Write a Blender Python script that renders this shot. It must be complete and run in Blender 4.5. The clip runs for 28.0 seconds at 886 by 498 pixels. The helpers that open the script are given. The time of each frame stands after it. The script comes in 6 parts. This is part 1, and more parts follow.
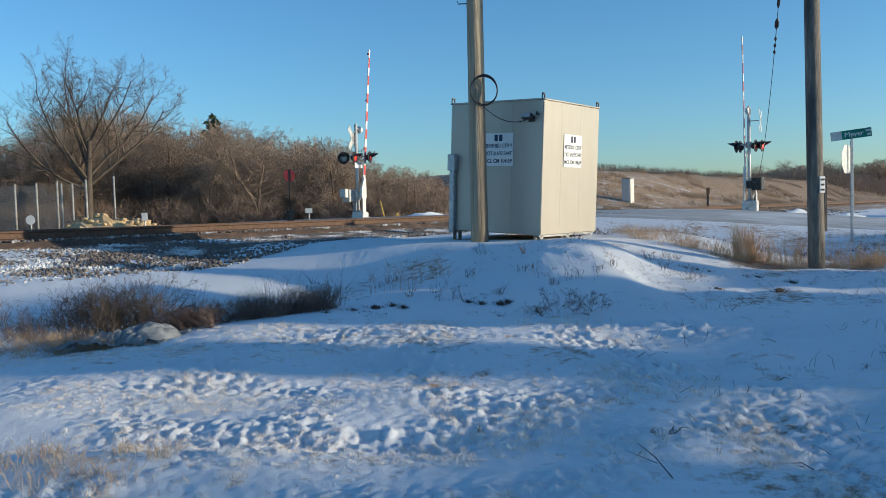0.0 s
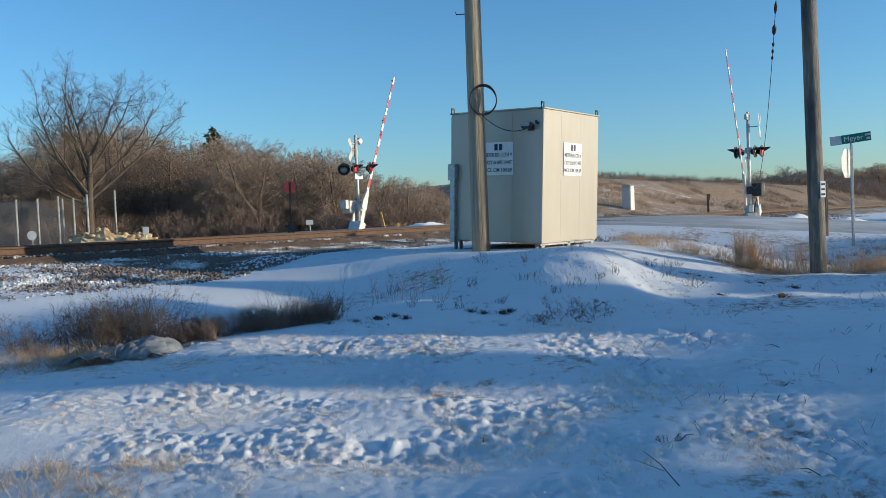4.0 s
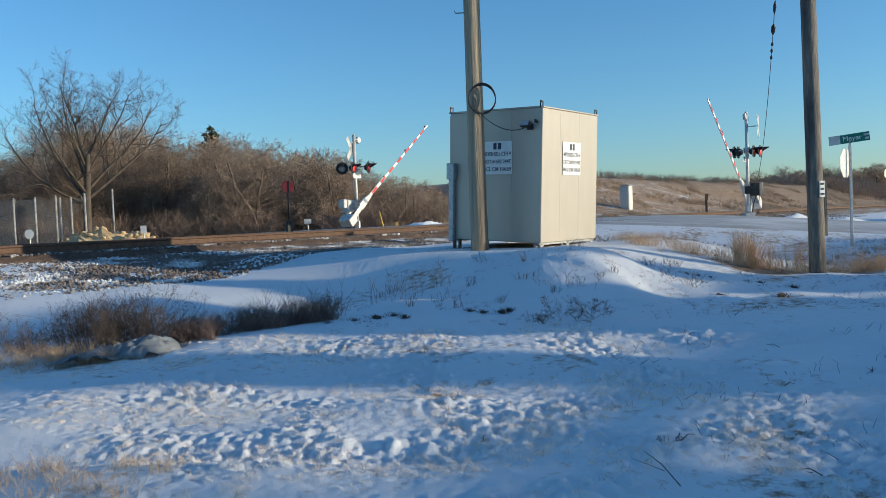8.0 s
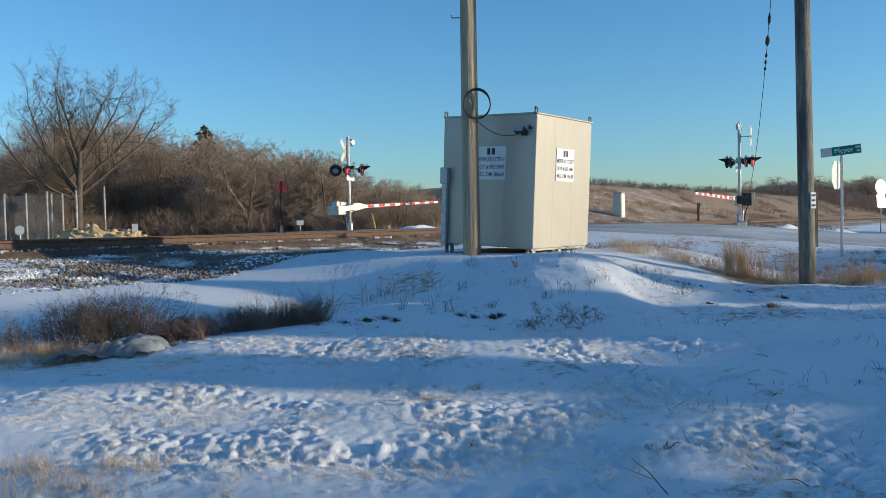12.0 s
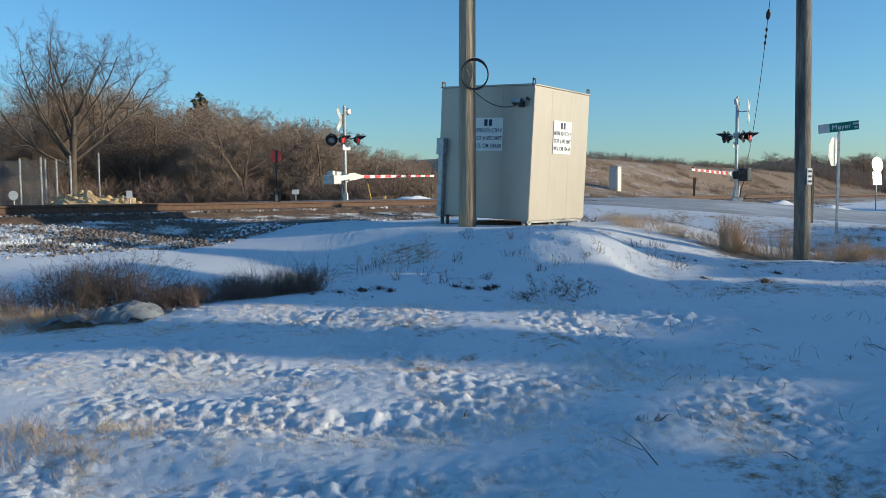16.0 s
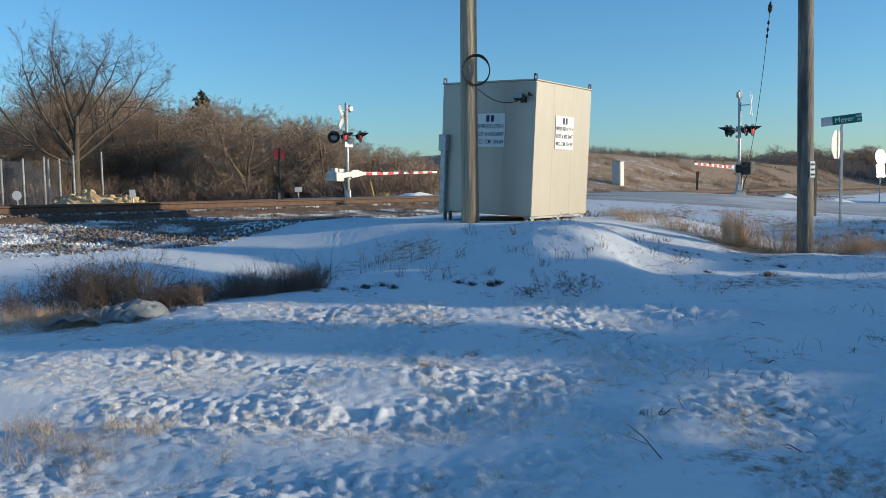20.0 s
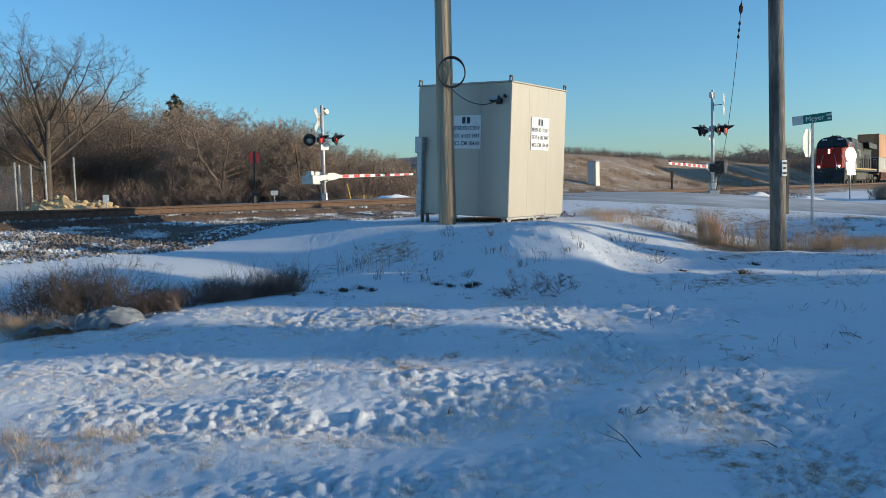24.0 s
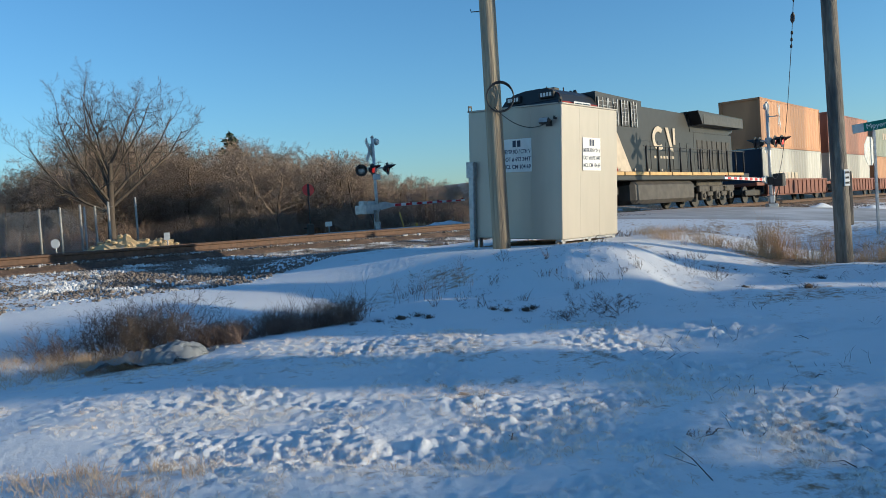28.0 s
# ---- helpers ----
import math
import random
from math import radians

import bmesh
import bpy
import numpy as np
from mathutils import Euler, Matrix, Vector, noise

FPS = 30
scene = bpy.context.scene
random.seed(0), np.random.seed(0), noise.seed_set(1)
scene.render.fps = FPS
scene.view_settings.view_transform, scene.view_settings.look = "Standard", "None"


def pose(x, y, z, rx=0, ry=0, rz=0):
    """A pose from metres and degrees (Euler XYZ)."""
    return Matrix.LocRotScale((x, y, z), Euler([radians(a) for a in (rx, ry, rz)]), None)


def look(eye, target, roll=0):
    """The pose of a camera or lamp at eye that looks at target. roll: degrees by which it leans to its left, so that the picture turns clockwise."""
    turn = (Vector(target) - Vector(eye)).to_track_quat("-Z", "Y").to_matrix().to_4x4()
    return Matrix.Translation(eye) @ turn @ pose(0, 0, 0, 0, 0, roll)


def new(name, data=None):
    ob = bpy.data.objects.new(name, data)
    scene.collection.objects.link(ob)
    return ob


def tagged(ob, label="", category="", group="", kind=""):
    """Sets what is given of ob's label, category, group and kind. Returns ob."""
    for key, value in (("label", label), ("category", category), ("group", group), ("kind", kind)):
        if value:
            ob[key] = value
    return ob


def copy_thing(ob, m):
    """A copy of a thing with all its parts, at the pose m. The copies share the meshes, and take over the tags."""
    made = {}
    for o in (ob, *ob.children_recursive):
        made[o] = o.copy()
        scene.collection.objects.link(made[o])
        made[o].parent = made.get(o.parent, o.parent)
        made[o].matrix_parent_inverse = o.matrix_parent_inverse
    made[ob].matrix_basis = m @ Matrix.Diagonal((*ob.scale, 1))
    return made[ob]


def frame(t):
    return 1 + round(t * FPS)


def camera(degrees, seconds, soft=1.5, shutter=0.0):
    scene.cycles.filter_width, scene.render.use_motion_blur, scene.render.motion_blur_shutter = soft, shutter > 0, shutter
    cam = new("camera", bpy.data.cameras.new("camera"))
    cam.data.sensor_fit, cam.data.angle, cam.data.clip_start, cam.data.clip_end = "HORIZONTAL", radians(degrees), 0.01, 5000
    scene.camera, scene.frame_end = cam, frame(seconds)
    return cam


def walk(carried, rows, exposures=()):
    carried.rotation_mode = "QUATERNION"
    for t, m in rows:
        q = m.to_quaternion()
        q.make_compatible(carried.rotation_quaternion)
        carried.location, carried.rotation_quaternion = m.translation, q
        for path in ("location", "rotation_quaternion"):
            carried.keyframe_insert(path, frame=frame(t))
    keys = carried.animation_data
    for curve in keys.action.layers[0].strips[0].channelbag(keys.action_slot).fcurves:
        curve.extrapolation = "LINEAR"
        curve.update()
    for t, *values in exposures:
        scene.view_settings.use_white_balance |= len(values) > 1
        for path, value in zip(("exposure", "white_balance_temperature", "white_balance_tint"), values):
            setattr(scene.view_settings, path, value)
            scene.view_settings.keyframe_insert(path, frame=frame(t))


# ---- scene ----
cam = camera(57.6, 28.0, 0.7)
PATH = [
    (0, (0.019, -0.028, 1.604), (-0.005, 1.969, 1.51), -1.6),
    (0.5, (0.018, -0.027, 1.601), (-0.002, 1.971, 1.509), -1.1),
    (1, (0.021, -0.025, 1.605), (0.002, 1.973, 1.522), -1.2),
    (1.5, (0.016, -0.027, 1.61), (-0.003, 1.971, 1.525), -1.4),
    (2, (0.019, -0.03, 1.598), (-0.001, 1.968, 1.519), -1.5),
    (2.5, (0.012, -0.03, 1.602), (-0.008, 1.968, 1.525), -1.6),
    (3, (0.012, -0.029, 1.61), (-0.012, 1.969, 1.528), -2.0),
    (3.5, (0.014, -0.033, 1.604), (-0.011, 1.965, 1.534), -2.1),
    (5.5, (0.005, -0.005, 1.604), (-0.024, 1.994, 1.535), -3.5),
    (6, (0.004, -0.005, 1.596), (-0.021, 1.994, 1.539), -2.9),
    (6.5, (0.004, 0.01, 1.591), (-0.028, 2.007, 1.491), -3.2),
    (7, (0.003, -0.003, 1.604), (-0.022, 1.995, 1.533), -2.3),
    (7.5, (-0.001, -0.012, 1.592), (-0.027, 1.986, 1.505), -3.0),
    (8, (0.001, 0.0, 1.598), (-0.02, 1.999, 1.527), -2.3),
    (8.5, (0.004, -0.004, 1.599), (-0.015, 1.995, 1.542), -2.2),
    (9, (0.006, -0.006, 1.596), (-0.008, 1.993, 1.551), -1.8),
    (9.5, (0.001, -0.012, 1.601), (-0.008, 1.987, 1.557), -1.3),
    (10, (0.002, -0.003, 1.597), (-0.009, 1.996, 1.537), -1.3),
    (10.5, (0.002, -0.007, 1.599), (-0.003, 1.992, 1.545), -1.4),
    (11, (0.003, -0.016, 1.6), (0.0, 1.983, 1.552), -1.4),
    (11.5, (0.001, -0.005, 1.595), (-0.003, 1.993, 1.522), -1.5),
    (12, (0.001, -0.005, 1.602), (0.0, 1.994, 1.54), -1.2),
    (12.5, (-0.002, -0.005, 1.602), (-0.001, 1.994, 1.54), -1.1),
    (14.5, (0.0, -0.006, 1.595), (-0.003, 1.993, 1.534), -1.2),
    (15, (-0.001, -0.009, 1.585), (0.0, 1.99, 1.518), -0.8),
    (15.5, (-0.002, -0.006, 1.596), (0.008, 1.992, 1.501), -1.0),
    (16, (-0.002, 0.002, 1.596), (0.008, 1.998, 1.463), -0.4),
    (16.5, (-0.004, -0.015, 1.599), (0.008, 1.979, 1.447), 0.2),
    (17, (-0.004, -0.003, 1.593), (0.001, 1.99, 1.427), -0.3),
    (17.5, (0.0, -0.006, 1.593), (0.004, 1.988, 1.441), -0.4),
    (18, (-0.002, -0.015, 1.594), (0.003, 1.98, 1.457), -0.7),
    (18.5, (-0.004, -0.014, 1.599), (-0.001, 1.981, 1.452), -0.9),
    (19, (-0.001, -0.008, 1.598), (-0.002, 1.987, 1.455), -1.2),
    (19.5, (0.0, -0.011, 1.599), (-0.001, 1.983, 1.455), -1.0),
    (20, (0.0, -0.01, 1.596), (0.002, 1.985, 1.454), -0.9),
    (20.5, (-0.002, -0.007, 1.598), (-0.002, 1.987, 1.446), -1.2),
    (22.5, (0.003, -0.008, 1.596), (0.022, 1.988, 1.462), -1.2),
    (23, (0.001, -0.017, 1.592), (0.054, 1.978, 1.469), -1.0),
    (23.5, (-0.004, -0.009, 1.599), (0.057, 1.986, 1.466), -1.4),
    (24, (-0.003, -0.018, 1.601), (0.055, 1.977, 1.462), -1.5),
    (24.5, (-0.003, -0.015, 1.599), (0.058, 1.98, 1.475), -1.5),
    (25, (-0.001, -0.019, 1.601), (0.062, 1.978, 1.514), -2.0),
    (25.5, (-0.004, -0.027, 1.6), (0.061, 1.971, 1.528), -1.8),
    (26, (-0.005, -0.028, 1.601), (0.059, 1.97, 1.533), -2.0),
    (26.5, (-0.002, -0.022, 1.601), (0.061, 1.976, 1.534), -2.2),
    (27, (-0.001, -0.021, 1.596), (0.058, 1.977, 1.535), -2.9),
    (27.5, (-0.003, -0.021, 1.598), (0.043, 1.978, 1.542), -3.1),
    (28, (-0.02, -0.01, 1.601), (-0.092, 1.987, 1.531), -3.8),
]
walk(cam, [(t, look(e, g, r)) for t, e, g, r in PATH], [(0, 0.28, 4980, 0), (28.0, 0.28, 4980, 0)])

# ---- light ----
SUN_AZ = (0.98, -0.196)
SUN_EL = 8.5
world = bpy.data.worlds.new("sky")
scene.world = world
world.use_nodes = True
wt = world.node_tree
sky = wt.nodes.new("ShaderNodeTexSky")
sky.sky_type = 'NISHITA'
sky.sun_disc = False
sky.sun_elevation = radians(SUN_EL)
sky.sun_rotation = math.atan2(SUN_AZ[0], SUN_AZ[1])
sky.air_density = 1.0
sky.dust_density = 0.5
sky.ozone_density = 2.7
wt.links.new(sky.outputs[0], wt.nodes["Background"].inputs[0])
wt.nodes["Background"].inputs[1].default_value = 0.15
sun = new("sun", bpy.data.lights.new("sun", 'SUN'))
sun.data.energy = 4.8
sun.data.angle = radians(0.5)
sun.data.color = (1.0, 0.70, 0.40)
sz = math.tan(radians(SUN_EL))
sun.matrix_world = look((60 * SUN_AZ[0], 60 * SUN_AZ[1], 60 * sz), (0, 0, 0))

# ---- materials ----


def mat(name, c1, c2=None, rough=0.8, metal=0.0, scale=6.0, bump=0.0, bscale=None, c3=None, big=0.6, spec=0.5, vary=0.0):
    """Two-scale noise colour between c1 and c2, stains of c3, fine relief."""
    m = bpy.data.materials.new(name)
    m.use_nodes = True
    nt = m.node_tree
    b = nt.nodes["Principled BSDF"]
    b.inputs["Roughness"].default_value = rough
    b.inputs["Metallic"].default_value = metal
    b.inputs["Specular IOR Level"].default_value = spec
    c2 = c2 or tuple(0.75 * c for c in c1)
    co = nt.nodes.new("ShaderNodeTexCoord")
    n1 = nt.nodes.new("ShaderNodeTexNoise")
    n1.inputs["Scale"].default_value = scale
    n1.inputs["Detail"].default_value = 6
    nt.links.new(co.outputs["Object"], n1.inputs["Vector"])
    r1 = nt.nodes.new("ShaderNodeValToRGB")
    r1.color_ramp.elements[0].position, r1.color_ramp.elements[1].position = 0.35, 0.68
    r1.color_ramp.elements[0].color, r1.color_ramp.elements[1].color = (*c1, 1), (*c2, 1)
    nt.links.new(n1.outputs[0], r1.inputs[0])
    out = r1.outputs[0]
    if c3:
        n2 = nt.nodes.new("ShaderNodeTexNoise")
        n2.inputs["Scale"].default_value = scale * 0.17
        n2.inputs["Detail"].default_value = 8
        nt.links.new(co.outputs["Object"], n2.inputs["Vector"])
        r2 = nt.nodes.new("ShaderNodeValToRGB")
        r2.color_ramp.elements[0].position, r2.color_ramp.elements[1].position = big - 0.08, big + 0.08
        nt.links.new(n2.outputs[0], r2.inputs[0])
        mx = nt.nodes.new("ShaderNodeMix")
        mx.data_type = 'RGBA'
        nt.links.new(r2.outputs[0], mx.inputs[0])
        nt.links.new(out, mx.inputs[6])
        mx.inputs[7].default_value = (*c3, 1)
        out = mx.outputs[2]
    if vary:
        oi = nt.nodes.new("ShaderNodeObjectInfo")
        mr = nt.nodes.new("ShaderNodeMapRange")
        mr.inputs[3].default_value, mr.inputs[4].default_value = 1 - vary, 1 + vary
        hs = nt.nodes.new("ShaderNodeHueSaturation")
        nt.links.new(oi.outputs["Random"], mr.inputs[0])
        nt.links.new(mr.outputs[0], hs.inputs["Value"])
        nt.links.new(out, hs.inputs["Color"])
        out = hs.outputs[0]
    nt.links.new(out, b.inputs["Base Color"])
    if bump:
        n3 = nt.nodes.new("ShaderNodeTexNoise")
        n3.inputs["Scale"].default_value = bscale or scale * 4
        n3.inputs["Detail"].default_value = 5
        nt.links.new(co.outputs["Object"], n3.inputs["Vector"])
        bp = nt.nodes.new("ShaderNodeBump")
        bp.inputs["Strength"].default_value = bump
        bp.inputs["Distance"].default_value = 0.02
        nt.links.new(n3.outputs[0], bp.inputs["Height"])
        nt.links.new(bp.outputs[0], b.inputs["Normal"])
    return m


def glow(name, color, power):
    m = bpy.data.materials.new(name)
    m.use_nodes = True
    b = m.node_tree.nodes["Principled BSDF"]
    b.inputs["Base Color"].default_value = (*color, 1)
    b.inputs["Emission Color"].default_value = (*color, 1)
    b.inputs["Emission Strength"].default_value = power
    return m


def stretched(m, axis_scale):
    """Draw a material's grain out along an axis."""
    nt = m.node_tree
    mp = nt.nodes.new("ShaderNodeMapping")
    mp.inputs["Scale"].default_value = axis_scale
    co = [n for n in nt.nodes if n.type == 'TEX_COORD'][0]
    for l in list(nt.links):
        if l.from_node == co:
            to = l.to_socket
            nt.links.remove(l)
            nt.links.new(mp.outputs[0], to)
    nt.links.new(co.outputs["Object"], mp.inputs[0])
    return m


ALU = stretched(mat("mill_aluminium", (0.455, 0.415, 0.35), (0.425, 0.387, 0.327), 0.42, 0.35, 4, 0.03, 30, (0.41, 0.37, 0.305), 0.6), (1, 1, 0.25))
ALU_EDGE = mat("aluminium_trim", (0.5, 0.49, 0.46), (0.40, 0.39, 0.37), 0.4, 0.8, 9)
GALV = mat("galvanised_steel", (0.45, 0.46, 0.47), (0.32, 0.33, 0.34), 0.45, 0.7, 14, 0.05)
POST_STEEL = mat("weathered_post_steel", (0.36, 0.35, 0.335), (0.2, 0.195, 0.185), 0.75, 0.1, 6, 0.1, None, (0.36, 0.35, 0.33), 0.62)
WHITE_METAL = mat("silver_paint", (0.62, 0.61, 0.58), (0.46, 0.45, 0.43), 0.5, 0.2, 8, 0.04, None, (0.38, 0.35, 0.3), 0.68)
WHITE = mat("white_paint", (0.80, 0.79, 0.76), (0.72, 0.71, 0.68), 0.5, 0, 8)
RED_REFL = mat("red_sheeting", (0.55, 0.03, 0.03), (0.42, 0.02, 0.02), 0.4, 0, 8)
BLACK = mat("black_paint", (0.02, 0.02, 0.022), (0.012, 0.012, 0.013), 0.55, 0, 10)
DARK = mat("dark_steel", (0.05, 0.047, 0.043), (0.03, 0.028, 0.026), 0.6, 0.3, 8, 0.1)
POLE_WOOD = stretched(mat("weathered_pole_wood", (0.44, 0.365, 0.25), (0.27, 0.22, 0.15), 0.85, 0, 10, 0.8, 30, (0.12, 0.10, 0.08), 0.58), (3, 3, 0.12))
POLE_GREY = stretched(mat("grey_pole_wood", (0.235, 0.205, 0.165), (0.12, 0.105, 0.085), 0.85, 0, 10, 0.8, 30, (0.06, 0.057, 0.054), 0.54), (3, 3, 0.4))
RUST = mat("rail_rust", (0.12, 0.07, 0.043), (0.075, 0.045, 0.03), 0.75, 0.2, 12, 0.2)
RAIL_TOP = mat("polished_rail", (0.55, 0.53, 0.5), (0.42, 0.4, 0.38), 0.25, 0.9, 10)
TIE = mat("creosoted_tie", (0.09, 0.065, 0.045), (0.05, 0.038, 0.028), 0.9, 0, 8, 0.4)
BARK = stretched(mat("bark", (0.16, 0.115, 0.08), (0.09, 0.065, 0.047), 0.9, 0, 6, 0.5), (1, 1, 0.3))
TWIG = mat("twigs", (0.34, 0.26, 0.195), (0.2, 0.152, 0.116), 0.9, 0, 2, vary=0.5)
TWIG_BRUSH = mat("brush_twigs", (0.095, 0.074, 0.06), (0.05, 0.04, 0.033), 0.9, 0, 3)
BARK_DARK = stretched(mat("dark_bark", (0.10, 0.08, 0.062), (0.058, 0.046, 0.037), 0.9, 0, 6, 0.5), (1, 1, 0.3))
UNDER = mat("undergrowth_twigs", (0.24, 0.17, 0.125), (0.13, 0.095, 0.07), 0.9, 0, 2)
NEEDLE = mat("conifer_needles", (0.025, 0.04, 0.02), (0.045, 0.06, 0.03), 0.8, 0, 3)
GOLD_GRASS = mat("dry_golden_grass", (0.74, 0.53, 0.30), (0.50, 0.34, 0.19), 0.85, 0, 5)
PALE_GRASS = mat("dry_pale_grass", (0.55, 0.42, 0.27), (0.36, 0.25, 0.16), 0.85, 0, 5)
RED_GRASS = mat("dry_russet_weed", (0.19, 0.13, 0.10), (0.10, 0.072, 0.058), 0.85, 0, 5)
STONE = mat("ballast_stone", (0.20, 0.165, 0.14), (0.09, 0.077, 0.068), 0.9, 0, 9, 0.3, None, (0.66, 0.66, 0.67), 0.58)
SAND = mat("sand_heap", (0.55, 0.41, 0.22), (0.42, 0.30, 0.16), 0.9, 0, 5, 0.4, None, (0.75, 0.75, 0.76), 0.72)
CONCRETE = mat("concrete", (0.38, 0.36, 0.33), (0.28, 0.265, 0.245), 0.85, 0, 5, 0.2)
GREEN_SIGN = mat("green_sign_sheeting", (0.01, 0.17, 0.12), (0.008, 0.13, 0.09), 0.4, 0, 6)
FROST = mat("frosted_grass", (0.87, 0.83, 0.78), (0.78, 0.71, 0.63), 0.8, 0, 5)
YELLOW = mat("yellow_plastic", (0.65, 0.42, 0.06), (0.5, 0.33, 0.05), 0.5, 0, 4)
SHED_BLUE = mat("pale_blue_siding", (0.36, 0.45, 0.55), (0.28, 0.36, 0.45), 0.7, 0, 3)
LAMP_RED = glow("lit_red_lens", (0.7, 0.03, 0.02), 0.45)
LENS_DARK = mat("red_lens", (0.25, 0.015, 0.012), (0.18, 0.01, 0.01), 0.2, 0, 8)
HEADLIGHT = glow("headlight", (1.0, 0.93, 0.8), 14.0)

# ---- building helpers ----
TRACK = pose(0, 0, 0, 0, 0, 52)


def sm(s, m, z=0.0):
    """World place of a point s along the track and m across it."""
    return TRACK @ Vector((s, m, z))


def part(name, bm, material, parent=None, label="", smooth=False):
    me = bpy.data.meshes.new(name)
    bm.to_mesh(me)
    bm.free()
    for m in material if isinstance(material, (list, tuple)) else [material]:
        me.materials.append(m)
    if smooth:
        me.polygons.foreach_set("use_smooth", [True] * len(me.polygons))
    ob = new(name, me)
    if parent:
        ob.parent = parent
    if label:
        ob["label"] = label
    return ob


def thing(name, m, label, category, group="", kind=""):
    ob = new(name)
    ob.empty_display_size = 0.2
    ob.matrix_world = m
    return tagged(ob, label, category, group, kind)


def box(bm, lo, hi, bevel=0.0, m=None, mi=0):
    r = bmesh.ops.create_cube(bm, size=1)
    vs = r["verts"]
    for v in vs:
        v.co = Vector([lo[i] + (v.co[i] + 0.5) * (hi[i] - lo[i]) for i in range(3)])
    if bevel:
        es = list({e for v in vs for e in v.link_edges})
        g = bmesh.ops.bevel(bm, geom=es, offset=bevel, segments=1, affect='EDGES')
        vs = list({v for f in g["faces"] for v in f.verts} | {v for v in vs if v.is_valid})
    if m is not None:
        for v in vs:
            v.co = m @ v.co
    if mi:
        for f in {f for v in vs for f in v.link_faces}:
            f.material_index = mi
    return vs


def tube(bm, pts, rad, seg=8, caps=True, mi=0):
    """A tube along points, with a radius or one radius a point."""
    pts = [Vector(p) for p in pts]
    rads = rad if isinstance(rad, (list, tuple)) else [rad] * len(pts)
    rings = []
    ref = None
    for i, p in enumerate(pts):
        d = (pts[min(i + 1, len(pts) - 1)] - pts[max(i - 1, 0)]).normalized()
        if ref is None:
            ref = Vector((1, 0, 0)) if abs(d.x) < 0.9 else Vector((0, 1, 0))
        a = (ref - d * ref.dot(d)).normalized()
        ref = a
        b = d.cross(a)
        rings.append([bm.verts.new(p + rads[i] * (math.cos(k * math.tau / seg) * a + math.sin(k * math.tau / seg) * b)) for k in range(seg)])
    for r0, r1 in zip(rings, rings[1:]):
        for k in range(seg):
            f = bm.faces.new((r0[k], r0[(k + 1) % seg], r1[(k + 1) % seg], r1[k]))
            f.material_index = mi
            f.smooth = seg > 5
    if caps:
        f0 = bm.faces.new(rings[0][::-1])
        f1 = bm.faces.new(rings[-1])
        f0.material_index = f1.material_index = mi
    return rings


def prism(bm, outline, y0, y1, mi=0):
    """An outline in x, z drawn out from y0 to y1."""
    a = [bm.verts.new((x, y0, z)) for x, z in outline]
    b = [bm.verts.new((x, y1, z)) for x, z in outline]
    n = len(a)
    fs = [bm.faces.new(a), bm.faces.new(b[::-1])]
    for i in range(n):
        fs.append(bm.faces.new((a[(i + 1) % n], a[i], b[i], b[(i + 1) % n])))
    for f in fs:
        f.material_index = mi
    bmesh.ops.recalc_face_normals(bm, faces=fs)
    return fs


def smooth01(a, b, v):
    t = min(1.0, max(0.0, (v - a) / (b - a)))
    return t * t * (3 - 2 * t)


# ---- ground ----
RAIL_Z = 1.45
C52, S52 = math.cos(radians(52)), math.sin(radians(52))


def road_z(m):
    if m > 14:
        return 1.42 - 0.25 * smooth01(20, 45, m)
    return 0.45 + 0.97 * smooth01(-2, 15, m)


def road_near(m):
    """Near edge of the paved crossing, which flares towards the viewer."""
    return 24.4 - 0.45 * max(0.0, min(m - 4.5, 7.0)) + 0.6 * max(0.0, min(m - 12.5, 4.0))


def height(x, y):
    s, m = x * C52 + y * S52, -x * S52 + y * C52
    base = 0.046 * max(-12.0, min(y, 11.0))
    # rise to the track
    if m > 8.5:
        if m < 12.4:
            z = base + (0.74 - base) * smooth01(8.5, 12.4, m)
        elif m < 15.2:
            z = 0.74 + (1.06 - 0.74) * (m - 12.4) / 2.8
        elif m < 18.9:
            z = 1.06 + 0.03 * smooth01(15.15, 15.65, m)
        else:
            z = 1.09 + 0.03 * smooth01(18.9, 21, m)
    else:
        z = base
    # ditch beside the pad
    z -= 0.12 * math.exp(-((m - 8.9) / 1.3) ** 2) * (1 - smooth01(8.2, 11.5, s))
    # hut pad
    ds = max(11.0 - s, 0, s - 15.2)
    dm = max(6.9 - m, 0, m - 12.5)
    f = 1 - smooth01(0, 3.4, math.hypot(ds * (1.35 if s < 13 else 1.0), dm))
    if m < 15:
        z = max(z, z + (1.06 - z) * f) if z < 1.06 else z
    # swale between the pad and the road
    z -= 0.22 * math.exp(-((s - 18.3) / 1.3) ** 2) * smooth01(0, 3, m) * (1 - smooth01(8.5, 11.5, m))
    # crown of the mound before the hut
    z += 0.24 * math.exp(-((x - 1.95) / (0.72 if x > 1.95 else 1.0)) ** 2 - ((y - 11.4) / 1.2) ** 2)
    # hill beyond
    if m > 22:
        z += 4.2 * smooth01(23, 40, m) * smooth01(40, 66, s)
        z += 0.25 * noise.noise((x * 0.09, y * 0.09, 3)) * smooth01(24, 34, m)
    # road
    dr = max(road_near(m) - 0.2 - s, 0, s - 33.3)
    g = 1 - smooth01(0, 3.0, dr)
    if g > 0:
        z = z * (1 - g) + road_z(m) * g
    return z


